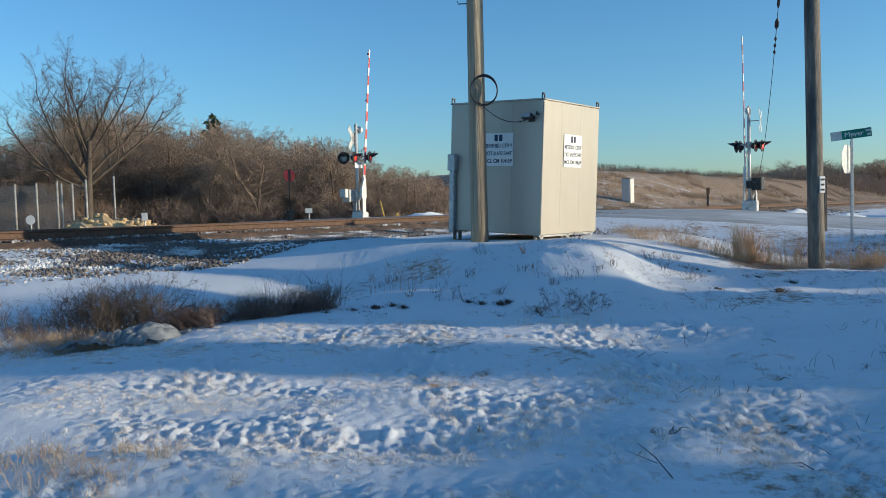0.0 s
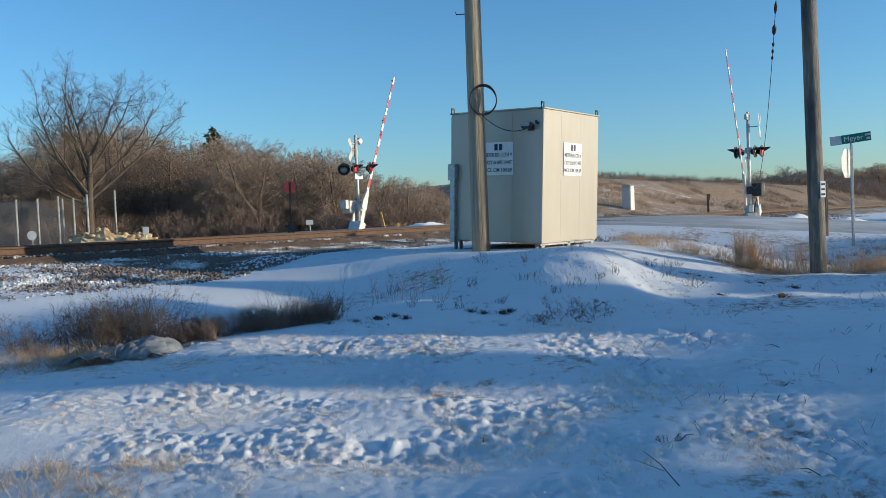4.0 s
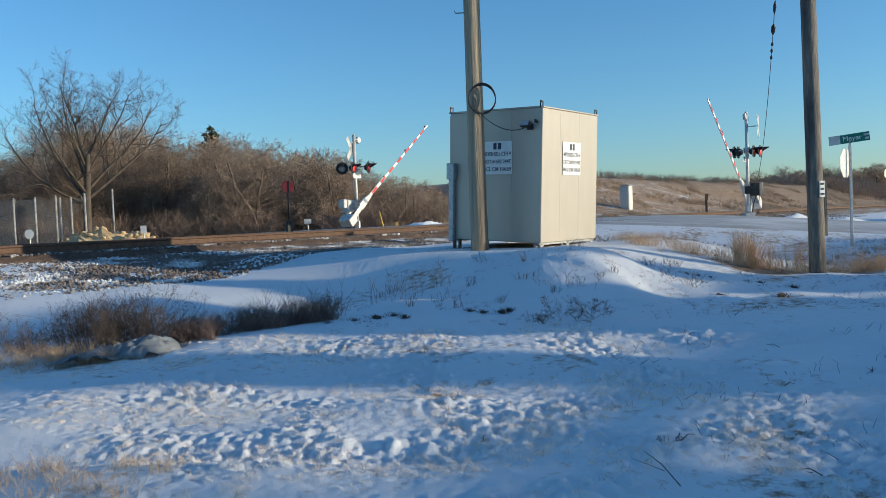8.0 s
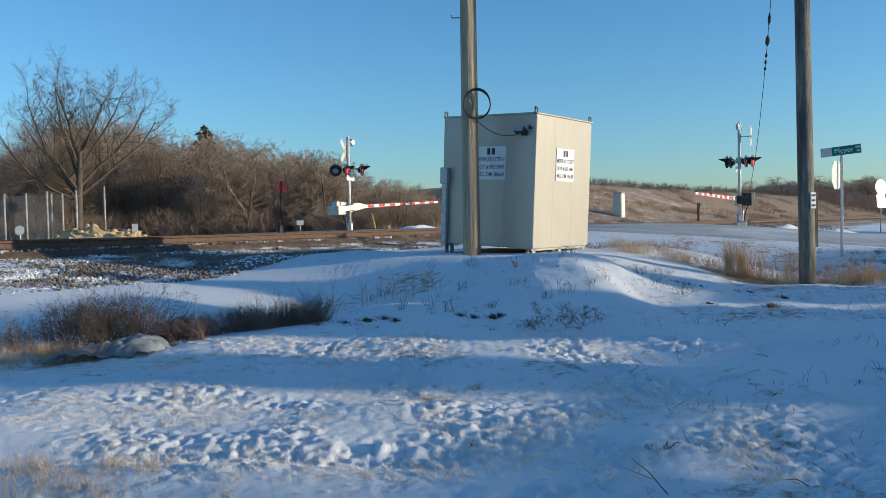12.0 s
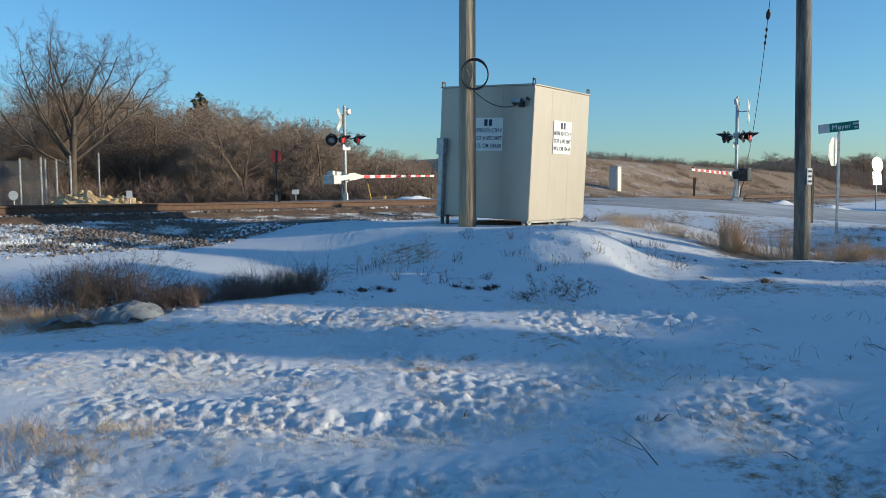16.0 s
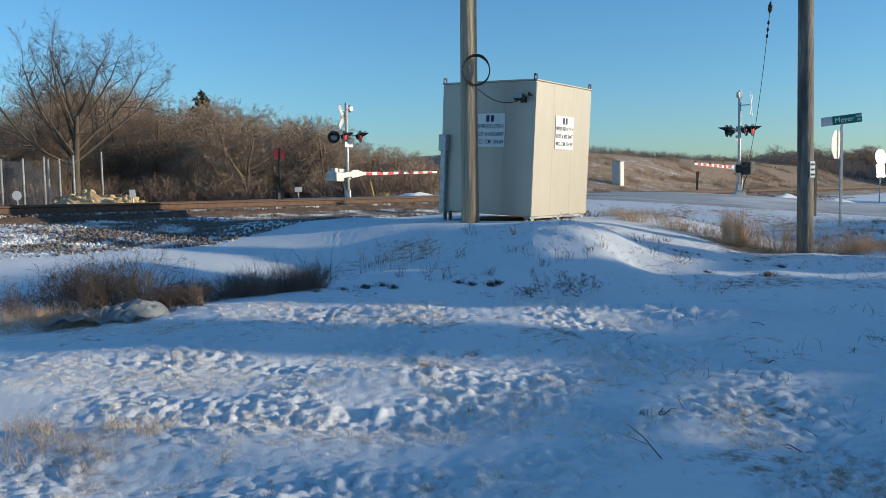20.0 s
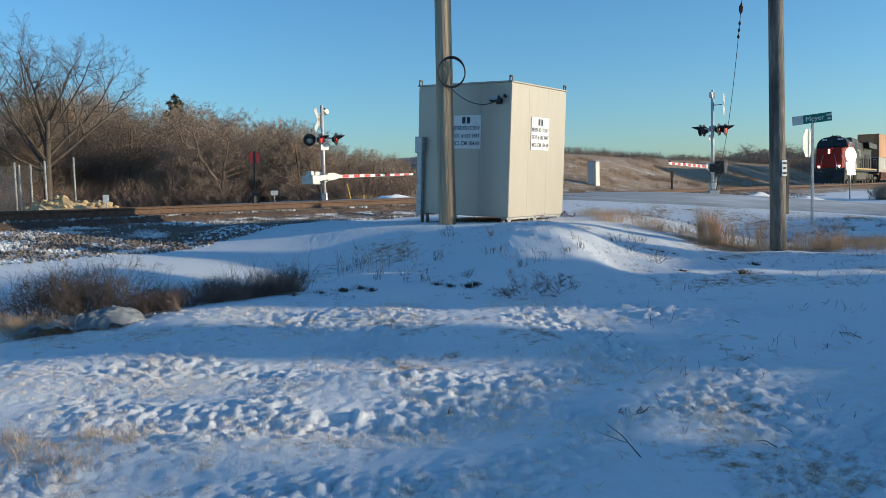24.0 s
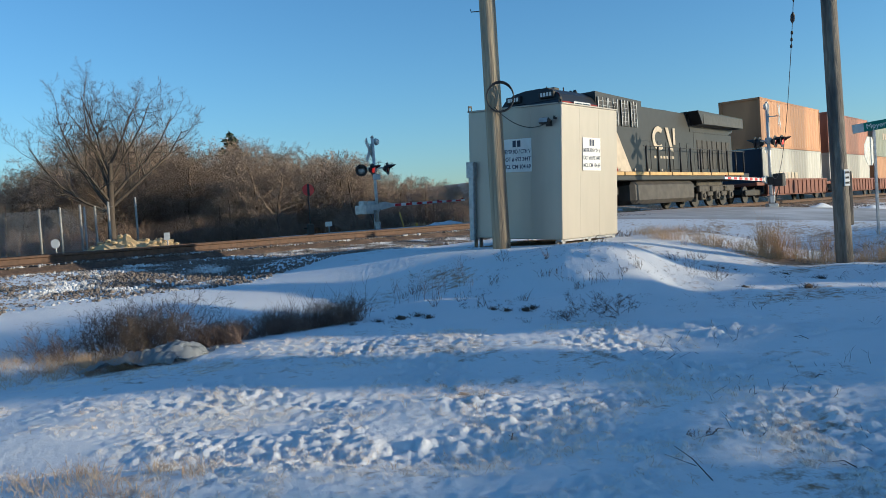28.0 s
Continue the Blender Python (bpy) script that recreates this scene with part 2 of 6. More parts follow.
def rough_height(x, y):
    z = height(x, y)
    s, m = x * C52 + y * S52, -x * S52 + y * C52
    d = math.hypot(x, y)
    if d < 60:
        dr = max(road_near(m) - 0.2 - s, 0, s - 33.3)
        k = smooth01(0, 2.0, dr)
        z += k * 0.05 * noise.noise((x * 0.7, y * 0.7, 0))
        if d < 24 and m < 13:
            rug = (1 - smooth01(7.6, 9.6, y)) * (1 - smooth01(2.4, 4.8, x))
            band = math.exp(-((y - 8.0) / 0.7) ** 2)
            clump = smooth01(-0.22, 0.3, noise.noise((x * 1.15, y * 1.5, 5)))
            loose = 0.35 + 0.65 * smooth01(-3.0, -1.2, x)
            # rounded cushions of buried grass, with creases between
            z += k * rug * (0.25 + 0.75 * clump) * loose * (0.045 * abs(noise.noise((x * 3.4, y * 4.4, 9))) + 0.05 * abs(noise.noise((x * 8.5, y * 10.5, 4))) - 0.02)
            # long low drifts
            z += k * rug * 0.05 * noise.noise((x * 0.75 + y * 0.3, y * 1.9, 7))
            z += k * (0.004 + 0.026 * rug * clump * loose) * (noise.noise((x * 16, y * 18, 2)) + 0.6 * noise.noise((x * 31, y * 33, 6)))
            z += 0.02 * band * abs(noise.noise((x * 4.0, y * 6.0, 3)))
            # trodden hollow between the two near rises
            z -= 0.085 * math.exp(-((y - 4.86 + 0.05 * x) / 0.22) ** 2) * smooth01(-4.5, -3.0, x) * (1 - smooth01(-0.6, 0.4, x))
            # furrows of the drift on the mound
            mound = smooth01(9.2, 10.2, y) * (1 - smooth01(13.2, 14.5, y)) * smooth01(-0.5, 1.0, x) * (1 - smooth01(6.0, 8.0, x))
            z += k * mound * (0.045 * noise.noise((x * 1.5 + y * 0.9, y * 0.6 - x * 0.4, 15)) + 0.012 * noise.noise((x * 4.5, y * 4.0, 8)))
    return z


def spaced(stops):
    out = []
    for (a, da), (b, db) in zip(stops, stops[1:]):
        v, st = a, da
        n = max(1, int((b - a) / ((da + db) / 2)))
        w = np.linspace(da, db, n)
        w = np.cumsum(w) / w.sum() * (b - a) + a
        out += [a] if not out else []
        out += list(w)
    return out


def ground_material():
    m = bpy.data.materials.new("snowy_ground")
    m.use_nodes = True
    nt = m.node_tree
    L = nt.links.new
    b = nt.nodes["Principled BSDF"]
    b.inputs["Roughness"].default_value = 0.75
    b.inputs["Specular IOR Level"].default_value = 0.25
    co = nt.nodes.new("ShaderNodeTexCoord")
    at = nt.nodes.new("ShaderNodeAttribute")
    at.attribute_name = "grass"

    def noise_node(scale, detail=6, rough=0.6):
        n = nt.nodes.new("ShaderNodeTexNoise")
        n.inputs["Scale"].default_value = scale
        n.inputs["Detail"].default_value = detail
        n.inputs["Roughness"].default_value = rough
        L(co.outputs["Object"], n.inputs["Vector"])
        return n

    fine = noise_node(9.0, 8, 0.7)
    wide = noise_node(0.8, 6)
    add = nt.nodes.new("ShaderNodeMath")
    add.operation = 'ADD'
    L(fine.outputs[0], add.inputs[0])
    L(wide.outputs[0], add.inputs[1])
    # more grass shows where the cover attribute is high
    cm = nt.nodes.new("ShaderNodeMath")
    cm.operation = 'MULTIPLY_ADD'
    L(at.outputs["Fac"], cm.inputs[0])
    cm.inputs[1].default_value = 0.75
    L(add.outputs[0], cm.inputs[2])
    ramp = nt.nodes.new("ShaderNodeValToRGB")
    ramp.color_ramp.elements[0].position, ramp.color_ramp.elements[1].position = 0.60, 0.70
    half = nt.nodes.new("ShaderNodeMath")
    half.operation = 'MULTIPLY'
    half.inputs[1].default_value = 0.5
    L(cm.outputs[0], half.inputs[0])
    L(half.outputs[0], ramp.inputs[0])
    gcol = nt.nodes.new("ShaderNodeValToRGB")
    gcol.color_ramp.elements[0].color, gcol.color_ramp.elements[1].color = (0.19, 0.13, 0.08, 1), (0.47, 0.34, 0.215, 1)
    gcol.color_ramp.elements[0].position, gcol.color_ramp.elements[1].position = 0.35, 0.65
    L(noise_node(3.0, 8, 0.7).outputs[0], gcol.inputs[0])
    scol = nt.nodes.new("ShaderNodeValToRGB")
    scol.color_ramp.elements[0].color, scol.color_ramp.elements[1].color = (0.67, 0.69, 0.715, 1), (0.78, 0.79, 0.81, 1)
    L(wide.outputs[0], scol.inputs[0])
    mx = nt.nodes.new("ShaderNodeMix")
    mx.data_type = 'RGBA'
    L(ramp.outputs[0], mx.inputs[0])
    L(scol.outputs[0], mx.inputs[6])
    L(gcol.outputs[0], mx.inputs[7])
    L(mx.outputs[2], b.inputs["Base Color"])
    bp = nt.nodes.new("ShaderNodeBump")
    bp.inputs["Strength"].default_value = 0.5
    bp.inputs["Distance"].default_value = 0.03
    L(noise_node(20.0, 8, 0.7).outputs[0], bp.inputs["Height"])
    b2 = nt.nodes.new("ShaderNodeBump")
    b2.inputs["Strength"].default_value = 0.45
    b2.inputs["Distance"].default_value = 0.012
    L(noise_node(75.0, 5, 0.7).outputs[0], b2.inputs["Height"])
    L(bp.outputs[0], b2.inputs["Normal"])
    L(b2.outputs[0], b.inputs["Normal"])
    return m


SNOW = ground_material()
RIM_SNOW = mat("drift_snow", (0.82, 0.82, 0.83), (0.74, 0.75, 0.77), 0.75, 0, 6, 0.3)


def grass_cover(x, y):
    s, m = x * C52 + y * S52, -x * S52 + y * C52
    c = 0.06
    if 18.6 < m <= 21.5 and s > 33:
        c = 0.7
    elif m > 19.5:
        c = 0.95 if s < 24 else 0.62
        if s > 33:
            c = 0.55 + 0.05 * smooth01(23, 25, m)
    elif m > 12.2 and (s < 24 or s > 34):
        c = 0.14 + 0.4 * smooth01(12.5, 13.4, m) * smooth01(11.0, 15.0, s)
    c = max(c, 0.5 * math.exp(-((x - 5.6) / 2.0) ** 2 - ((y - 13.5) / 1.3) ** 2))
    c = max(c, 0.5 * math.exp(-((x - 9) / 4) ** 2 - ((y - 15.5) / 2.0) ** 2))
    if 14.5 < s < 24 and -1 < m < 12:
        c = max(c, 0.27)
    if 2.6 < x < 7.5 and 9.2 < y < 13.5:
        c = max(c, 0.19)
    if s < 10 and 7.6 < m < 10:
        c = max(c, 0.14)
    if y < 8 and x < 2.5:
        c = max(c, 0.15)
    # brown cover under the hut, darkening the shaded gap between its feet
    if 11.95 < s < 14.1 and 7.4 < m < 9.5:
        c = 0.7
    if math.hypot(x, y) > 90:
        c = max(c, 0.8)
    return c


def build_ground():
    xs = spaced([(-3500, 400), (-400, 60), (-90, 6), (-30, 1.0), (-12, 0.16), (-5, 0.05), (-3.4, 0.022), (1.6, 0.022), (3.5, 0.05), (6, 0.08), (12, 0.16), (26, 0.5), (60, 2.0), (160, 15), (500, 80), (3500, 500)])
    ys = spaced([(-3500, 500), (-300, 60), (-40, 6), (-6, 1.0), (2.8, 0.05), (3.4, 0.022), (6.4, 0.022), (8.4, 0.045), (10, 0.09), (16, 0.14), (26, 0.35), (45, 0.8), (90, 2.5), (200, 14), (600, 90), (4000, 600)])
    verts, cov = [], []
    for y in ys:
        for x in xs:
            verts.append((x, y, rough_height(x, y)))
            cov.append(grass_cover(x, y))
    w = len(xs)
    faces = [(j * w + i, j * w + i + 1, (j + 1) * w + i + 1, (j + 1) * w + i) for j in range(len(ys) - 1) for i in range(w - 1)]
    me = bpy.data.meshes.new("ground")
    me.from_pydata(verts, [], faces)
    me.polygons.foreach_set("use_smooth", [True] * len(faces))
    a = me.attributes.new("grass", 'FLOAT', 'POINT')
    a.data.foreach_set("value", cov)
    me.materials.append(SNOW)
    tagged(new("ground", me), "snow-covered grassy ground with ditch, mound and brown hillside", "ground", kind="structure")


build_ground()

# ---- road over the track ----
ROAD = mat("salted_asphalt", (0.46, 0.45, 0.435), (0.34, 0.33, 0.315), 0.85, 0, 1.6, 0.25, 40, (0.64, 0.64, 0.64), 0.6)


def build_road():
    bm = bmesh.new()
    ms = spaced([(-40, 2), (-8, 0.6), (15.0, 0.6)]) + [15.9]
    rows = []
    for m in ms:
        rows.append([bm.verts.new(sm(s, m, road_z(m) + 0.03 - (0.06 if k in (0, 6) else 0))) for k, s in enumerate((road_near(m), road_near(m) + 0.2, 27, 29, 31, 32.9, 33.1))])
    for a, b in zip(rows, rows[1:]):
        for i in range(6):
            bm.faces.new((a[i], a[i + 1], b[i + 1], b[i]))
    rows = []
    for m in [18.2] + spaced([(18.9, 0.6), (30, 1), (90, 8)]):
        rows.append([bm.verts.new(sm(s, m, road_z(m) + 0.03 - (0.06 if k in (0, 6) else 0))) for k, s in enumerate((road_near(m), road_near(m) + 0.2, 27, 29, 31, 32.9, 33.1))])
    for a, b in zip(rows, rows[1:]):
        for i in range(6):
            bm.faces.new((a[i], a[i + 1], b[i + 1], b[i]))
    ob = part("road", bm, ROAD, smooth=True)
    tagged(ob, "grey asphalt road dusted with salt and packed snow", "road", kind="structure")


build_road()

# ---- track ----
MC = 17.05


RUST_STONE = mat("rust_stained_ballast", (0.10, 0.066, 0.047), (0.052, 0.037, 0.029), 0.9, 0, 22, 0.9, 60, (0.15, 0.10, 0.07), 0.6)


def build_track():
    tr = thing("railway_track", TRACK, "rusty railway track on dark timber ties", "railway track", kind="structure")
    prof = [(-0.075, 0), (0.075, 0), (0.07, 0.018), (0.015, 0.035), (0.012, 0.13), (0.036, 0.145), (0.036, 0.178), (0.026, 0.186), (-0.026, 0.186), (-0.036, 0.178), (-0.036, 0.145), (-0.012, 0.13), (-0.015, 0.035), (-0.07, 0.018)]
    for off in (-0.7525, 0.7525):
        bm = bmesh.new()
        rings = [[bm.verts.new((s, MC + off + a, RAIL_Z - 0.186 + z)) for a, z in prof] for s in (-60, -10, 30, 80, 700)]
        for r0, r1 in zip(rings, rings[1:]):
            for k in range(len(prof)):
                f = bm.faces.new((r0[k], r0[(k + 1) % len(prof)], r1[(k + 1) % len(prof)], r1[k]))
                if k == 7:
                    f.material_index = 1
        bmesh.ops.recalc_face_normals(bm, faces=bm.faces[:])
        part("rail", bm, [RUST, RAIL_TOP], tr, "rusty steel rail with polished head")
    bm = bmesh.new()
    box(bm, (-0.11, -1.3, -0.17), (0.11, 1.3, 0), 0.012)
    first = part("tie", bm, TIE, tr)
    zt = RAIL_Z - 0.186 - 0.012
    first.location = (-8, MC, zt)
    s = -8.0
    while s < 100:
        s += 0.55
        if 24.0 < s < 33.3:
            continue
        o = new("tie", first.data)
        o.parent = tr
        o.location = (s, MC + random.uniform(-0.03, 0.03), zt)
    bm = bmesh.new()
    for k in range(1100):
        s = 100 + k * 0.55
        box(bm, (s - 0.11, MC - 1.3, zt - 0.17), (s + 0.11, MC + 1.3, zt)) if k < 120 else None
    for k in range(90):
        s = -8.5 - k * 0.55
        box(bm, (s - 0.11, MC - 1.3, zt - 0.17), (s + 0.11, MC + 1.3, zt))
    tagged(part("tie_row", bm, TIE, tr), kind="stuff")
    # rust-stained ballast shoulder under the ties
    bm = bmesh.new()
    rn = random.Random(8)
    prev = None
    for k in range(520):
        s = -40 + 0.3 * k if k < 400 else 80 + (k - 400) * 5.0
        j = [rn.uniform(-0.025, 0.025) for _ in range(6)]
        row = [bm.verts.new(c) for c in ((s, 15.56 + j[0], 1.0), (s, 15.64 + j[1], 1.15 + j[1] * 0.5), (s, 15.76 + j[2], 1.235), (s, 18.40 + j[3], 1.235), (s, 18.55 + j[4], 1.1), (s, 18.75 + j[5], 0.98))]
        if prev:
            for i in range(5):
                bm.faces.new((prev[i], row[i], row[i + 1], prev[i + 1]))
        prev = row
    part("ballast_shoulder", bm, RUST_STONE, tr, "rust-stained ballast under the rails")
    # crossing panels
    for lo, hi in ((MC - 1.2, MC - 0.84), (MC - 0.66, MC - 0.02), (MC + 0.02, MC + 0.66), (MC + 0.84, MC + 1.2)):
        for k in range(4):
            bm = bmesh.new()
            box(bm, (24.1 + k * 2.3, lo, RAIL_Z - 0.2), (24.1 + k * 2.3 + 2.28, hi, RAIL_Z - 0.004), 0.01)
            part("crossing_panel", bm, CONCRETE, tr, "concrete crossing panel between rails")


build_track()


def scatter_stones():
    rnd = random.Random(4)
    bases = []
    for k in range(6):
        b = bmesh.new()
        bmesh.ops.create_icosphere(b, subdivisions=1, radius=1)
        for v in b.verts:
            v.co *= rnd.uniform(0.7, 1.25)
            v.co.z *= 0.75
        bases.append(([v.co.copy() for v in b.verts], [[v.index for v in f.verts] for f in b.faces]))
        b.free()
    vs, fs = [], []
    for k in range(62000):
        s = rnd.uniform(-7, 25) if k < 57000 else rnd.uniform(33.2, 62)
        m = rnd.triangular(12.0, 18.8, 14.6) if k % 2 else rnd.uniform(11.8 if s > 4 else 12.4, 15.8)
        if m > 15.9 and k % 3 or s < 13 and k % 5 < 4 and rnd.random() < 1 - 0.065 * max(0.0, s):
            continue
        p = sm(s, m)
        z = 1.24 if 15.74 < m < 18.4 else height(p.x, p.y)
        r = rnd.uniform(0.018, 0.042)
        co, fa = bases[k % 6]
        rot = Euler((rnd.uniform(0, 6), rnd.uniform(0, 6), rnd.uniform(0, 6))).to_matrix()
        o = len(vs)
        vs += [tuple(rot @ c * r + Vector((p.x, p.y, z + r * 0.25))) for c in co]
        fs += [[i + o for i in f] for f in fa]
    me = bpy.data.meshes.new("ballast")
    me.from_pydata(vs, [], fs)
    me.materials.append(STONE)
    tagged(new("ballast", me), "crushed grey-brown ballast stones dusted with snow", "ballast", kind="stuff")


scatter_stones()

# ---- equipment hut ----


def build_hut():
    W, D, H = 2.0, 2.0, 2.35
    z0 = 1.13
    hut = thing("equipment_hut", TRACK @ pose(12.0, 7.41, 1.08, 3.2, 0, 0) @ pose(0, 0, -1.08), "square unpainted aluminium railway signal hut on short steel feet", "equipment hut")
    bm = bmesh.new()
    box(bm, (0, 0, z0), (W, D, z0 + H), 0.012)
    part("body", bm, ALU, hut)
    # folded sheet panels of both seen faces
    for a, b in ((0.0, 0.62), (0.62, 1.3), (1.3, 2.0)):
        bm = bmesh.new()
        box(bm, (a + 0.001, -0.006, z0 + 0.03), (b - 0.001, 0.0, z0 + H - 0.04), 0.001)
        part("wall_panel", bm, ALU, hut)
    for a, b in ((0.0, 0.62), (0.62, 1.3), (1.3, 2.0)):
        bm = bmesh.new()
        box(bm, (-0.006, a + 0.001, z0 + 0.03), (0.0, b - 0.001, z0 + H - 0.04), 0.001)
        part("wall_panel", bm, ALU, hut)
    bm = bmesh.new()
    box(bm, (-0.02, -0.02, z0 + H - 0.006), (W + 0.02, D + 0.02, z0 + H + 0.022), 0.006)
    bmesh.ops.create_cone(bm, cap_ends=True, segments=4, radius1=1.36, radius2=0.2, depth=0.07, matrix=pose(W / 2, D / 2, z0 + H + 0.062, 0, 0, 45))
    part("roof", bm, ALU, hut, "low-pitched grey metal roof with drip edge")
    for x in (0.02, W - 0.02):
        for y in (0.02, D - 0.02):
            bm = bmesh.new()
            box(bm, (x - 0.05, y - 0.006, z0 + H), (x - 0.03, y + 0.006, z0 + H + 0.1))
            box(bm, (x + 0.03, y - 0.006, z0 + H), (x + 0.05, y + 0.006, z0 + H + 0.1))
            box(bm, (x - 0.05, y - 0.006, z0 + H + 0.08), (x + 0.05, y + 0.006, z0 + H + 0.115))
            part("lifting_eye", bm, DARK, hut)
    for x in (0.1, W / 2, W - 0.1):
        for y in (0.1, D - 0.1):
            bm = bmesh.new()
            box(bm, (x - 0.05, y - 0.07, 0.9), (x + 0.05, y - 0.055, z0))
            box(bm, (x - 0.05, y + 0.055, 0.9), (x + 0.05, y + 0.07, z0))
            box(bm, (x - 0.05, y - 0.07, z0 - 0.02), (x + 0.05, y + 0.07, z0))
            part("foot", bm, GALV, hut)
    bm = bmesh.new()
    box(bm, (0.02, 0.03, z0 - 0.035), (W - 0.02, 0.07, z0))
    box(bm, (0.02, D - 0.07, z0 - 0.035), (W - 0.02, D - 0.03, z0))
    part("skid", bm, GALV, hut)
    # flood lamp
    lamp_m = pose(-0.012, 0.22, z0 + 2.02)
    bm = bmesh.new()
    box(bm, (-0.03, -0.06, -0.05), (0, 0.06, 0.05), 0.006, lamp_m)
    tube(bm, [lamp_m @ Vector((-0.03, 0, 0)), lamp_m @ Vector((-0.09, 0.0, 0.02))], 0.02, 8)
    box(bm, (-0.17, -0.1, -0.055), (-0.07, 0.1, 0.05), 0.02, lamp_m @ pose(0, 0.03, 0, 0, 20, 0))
    fl = part("flood_lamp", bm, DARK, hut, "small dark flood lamp on bracket")
    bm = bmesh.new()
    box(bm, (-0.176, -0.085, -0.045), (-0.171, 0.085, 0.035), 0, lamp_m @ pose(0, 0.03, 0, 0, 20, 0))
    part("lamp_glass", bm, GALV, fl)
    # photocell
    bm = bmesh.new()
    tube(bm, [(-0.01, 0.09, z0 + 2.1), (-0.07, 0.09, z0 + 2.1), (-0.07, 0.09, z0 + 2.14)], 0.022, 8)
    part("photocell", bm, DARK, hut)
    # conduit and meter trough at the far end of the shaded face
    bm = bmesh.new()
    box(bm, (-0.1, D - 0.15, z0 - 0.03), (-0.014, D - 0.04, z0 + 1.15), 0.01)
    box(bm, (-0.13, D - 0.18, z0 + 1.12), (-0.014, D - 0.01, z0 + 1.42), 0.01)
    part("cable_trough", bm, GALV, hut, "grey vertical cable trough")
    # signs
    TXT = mat("sign_ink", (0.03, 0.045, 0.09), (0.025, 0.035, 0.07), 0.6)
    lines = ("", "MEYER RD / CTH V", "DOT # 692 244T", "MCL CM 104.69")
    for rot, org in ((pose(0, 0, 0, 90, 0, 0), Vector((1.02, -0.016, z0 + 1.5))), (pose(0, 0, 0, 90, 0, -90), Vector((-0.016, 0.92, z0 + 1.5)))):
        mm = Matrix.Translation(org) @ rot
        bm = bmesh.new()
        box(bm, (-0.32, -0.295, -0.003), (0.32, 0.295, 0.003), 0, mm)
        sg = part("sign_plate", bm, WHITE, hut, "white sign plate with dark lettering")
        bm = bmesh.new()
        for a, b, c, d in ((-0.08, -0.01, -0.05, 0.065), (0.02, 0.09, -0.05, 0.065)):
            box(bm, (a, 0.2 + c, 0.004), (b, 0.2 + d, 0.006), 0, mm)
        part("emblem", bm, TXT, sg)
        for i, tx in enumerate(lines):
            if not tx:
                continue
            cu = bpy.data.curves.new("line", 'FONT')
            cu.body = tx
            cu.size = 0.1
            cu.align_x, cu.align_y = 'CENTER', 'CENTER'
            cu.extrude = 0.001
            cu.offset = 0.0015
            to = new("temp", cu)
            dg = bpy.context.evaluated_depsgraph_get()
            me = bpy.data.meshes.new_from_object(to.evaluated_get(dg))
            wd = max(v.co.x for v in me.vertices) - min(v.co.x for v in me.vertices)
            k = min(1.0, 0.6 / wd)
            for v in me.vertices:
                v.co.x *= k
            me.transform(mm @ pose(0, 0.2 - 0.135 * i, 0.005))
            me.materials.clear()
            me.materials.append(TXT)
            bpy.data.objects.remove(to)
            bpy.data.curves.remove(cu)
            lt = new("lettering", me)
            lt.parent = sg


build_hut()

# ---- poles ----


def build_pole(x, y, r, lean, material, label, h=11.0, steps=()):
    z = height(x, y) - 0.4
    th = thing("utility_pole", pose(x, y, z, 0, 0, 0), label, "utility pole")
    bm = bmesh.new()
    n = 12
    pts = [(lean[0] * h * k / n, lean[1] * h * k / n, h * k / n) for k in range(n + 1)]
    tube(bm, pts, [r * (1 - 0.22 * k / n) for k in range(n + 1)], 20)
    part("shaft", bm, material, th)
    for hz, ang in steps:
        bm = bmesh.new()
        c = Vector((lean[0] * hz, lean[1] * hz, hz))
        a = radians(ang)
        d = Vector((math.cos(a), math.sin(a), 0))
        tube(bm, [c + d * r * 0.8, c + d * (r + 0.13), c + d * (r + 0.14) + Vector((0, 0, 0.045))], 0.009, 6)
        part("step", bm, DARK, th)
    return th, z


p1, pz1 = build_pole(0.495, 14.05, 0.155, (0.004, 0.0), POLE_WOOD, "weathered tan wooden utility pole with step bolts beside the hut", steps=[(4.5, 180), (4.95, 0), (5.4, 180), (5.85, 0), (6.3, 180), (6.8, 0)])
# coil of cable hung on the pole and the drop to the hut lamp
bm = bmesh.new()
for k in range(3):
    c = Vector((0.13, -0.19 - 0.02 * k, 2.98))
    tube(bm, [c + Vector((0.23 * math.cos(a), 0.02 * math.sin(2 * a + k), (0.24 + 0.01 * k) * math.sin(a))) for a in [i * math.tau / 24 for i in range(25)]], 0.012, 5, False)
part("cable_coil", bm, BLACK, p1, "coil of black cable")
bm = bmesh.new()
a, b = Vector((0.02, -0.17, 2.82)), TRACK @ Vector((11.98, 7.62, 3.15)) - Vector((0.51, 14.05, pz1))
tube(bm, [a.lerp(b, t) - Vector((0, 0, 0.16 * 4 * t * (1 - t))) for t in [i / 12 for i in range(13)]], 0.007, 5)
part("cable_drop", bm, BLACK, p1)
p2, pz2 = build_pole(5.885, 13.0, 0.128, (-0.013, 0.0), POLE_GREY, "grey weathered wooden utility pole in dry grass", steps=[])
bm = bmesh.new()
box(bm, (-0.046, -0.145, 1.62), (0.046, -0.13, 1.88), 0.003, pose(0, 0, 0.0, 0, 0, 12))
tp = part("tag_plate", bm, WHITE, p2, "small white warning plate")
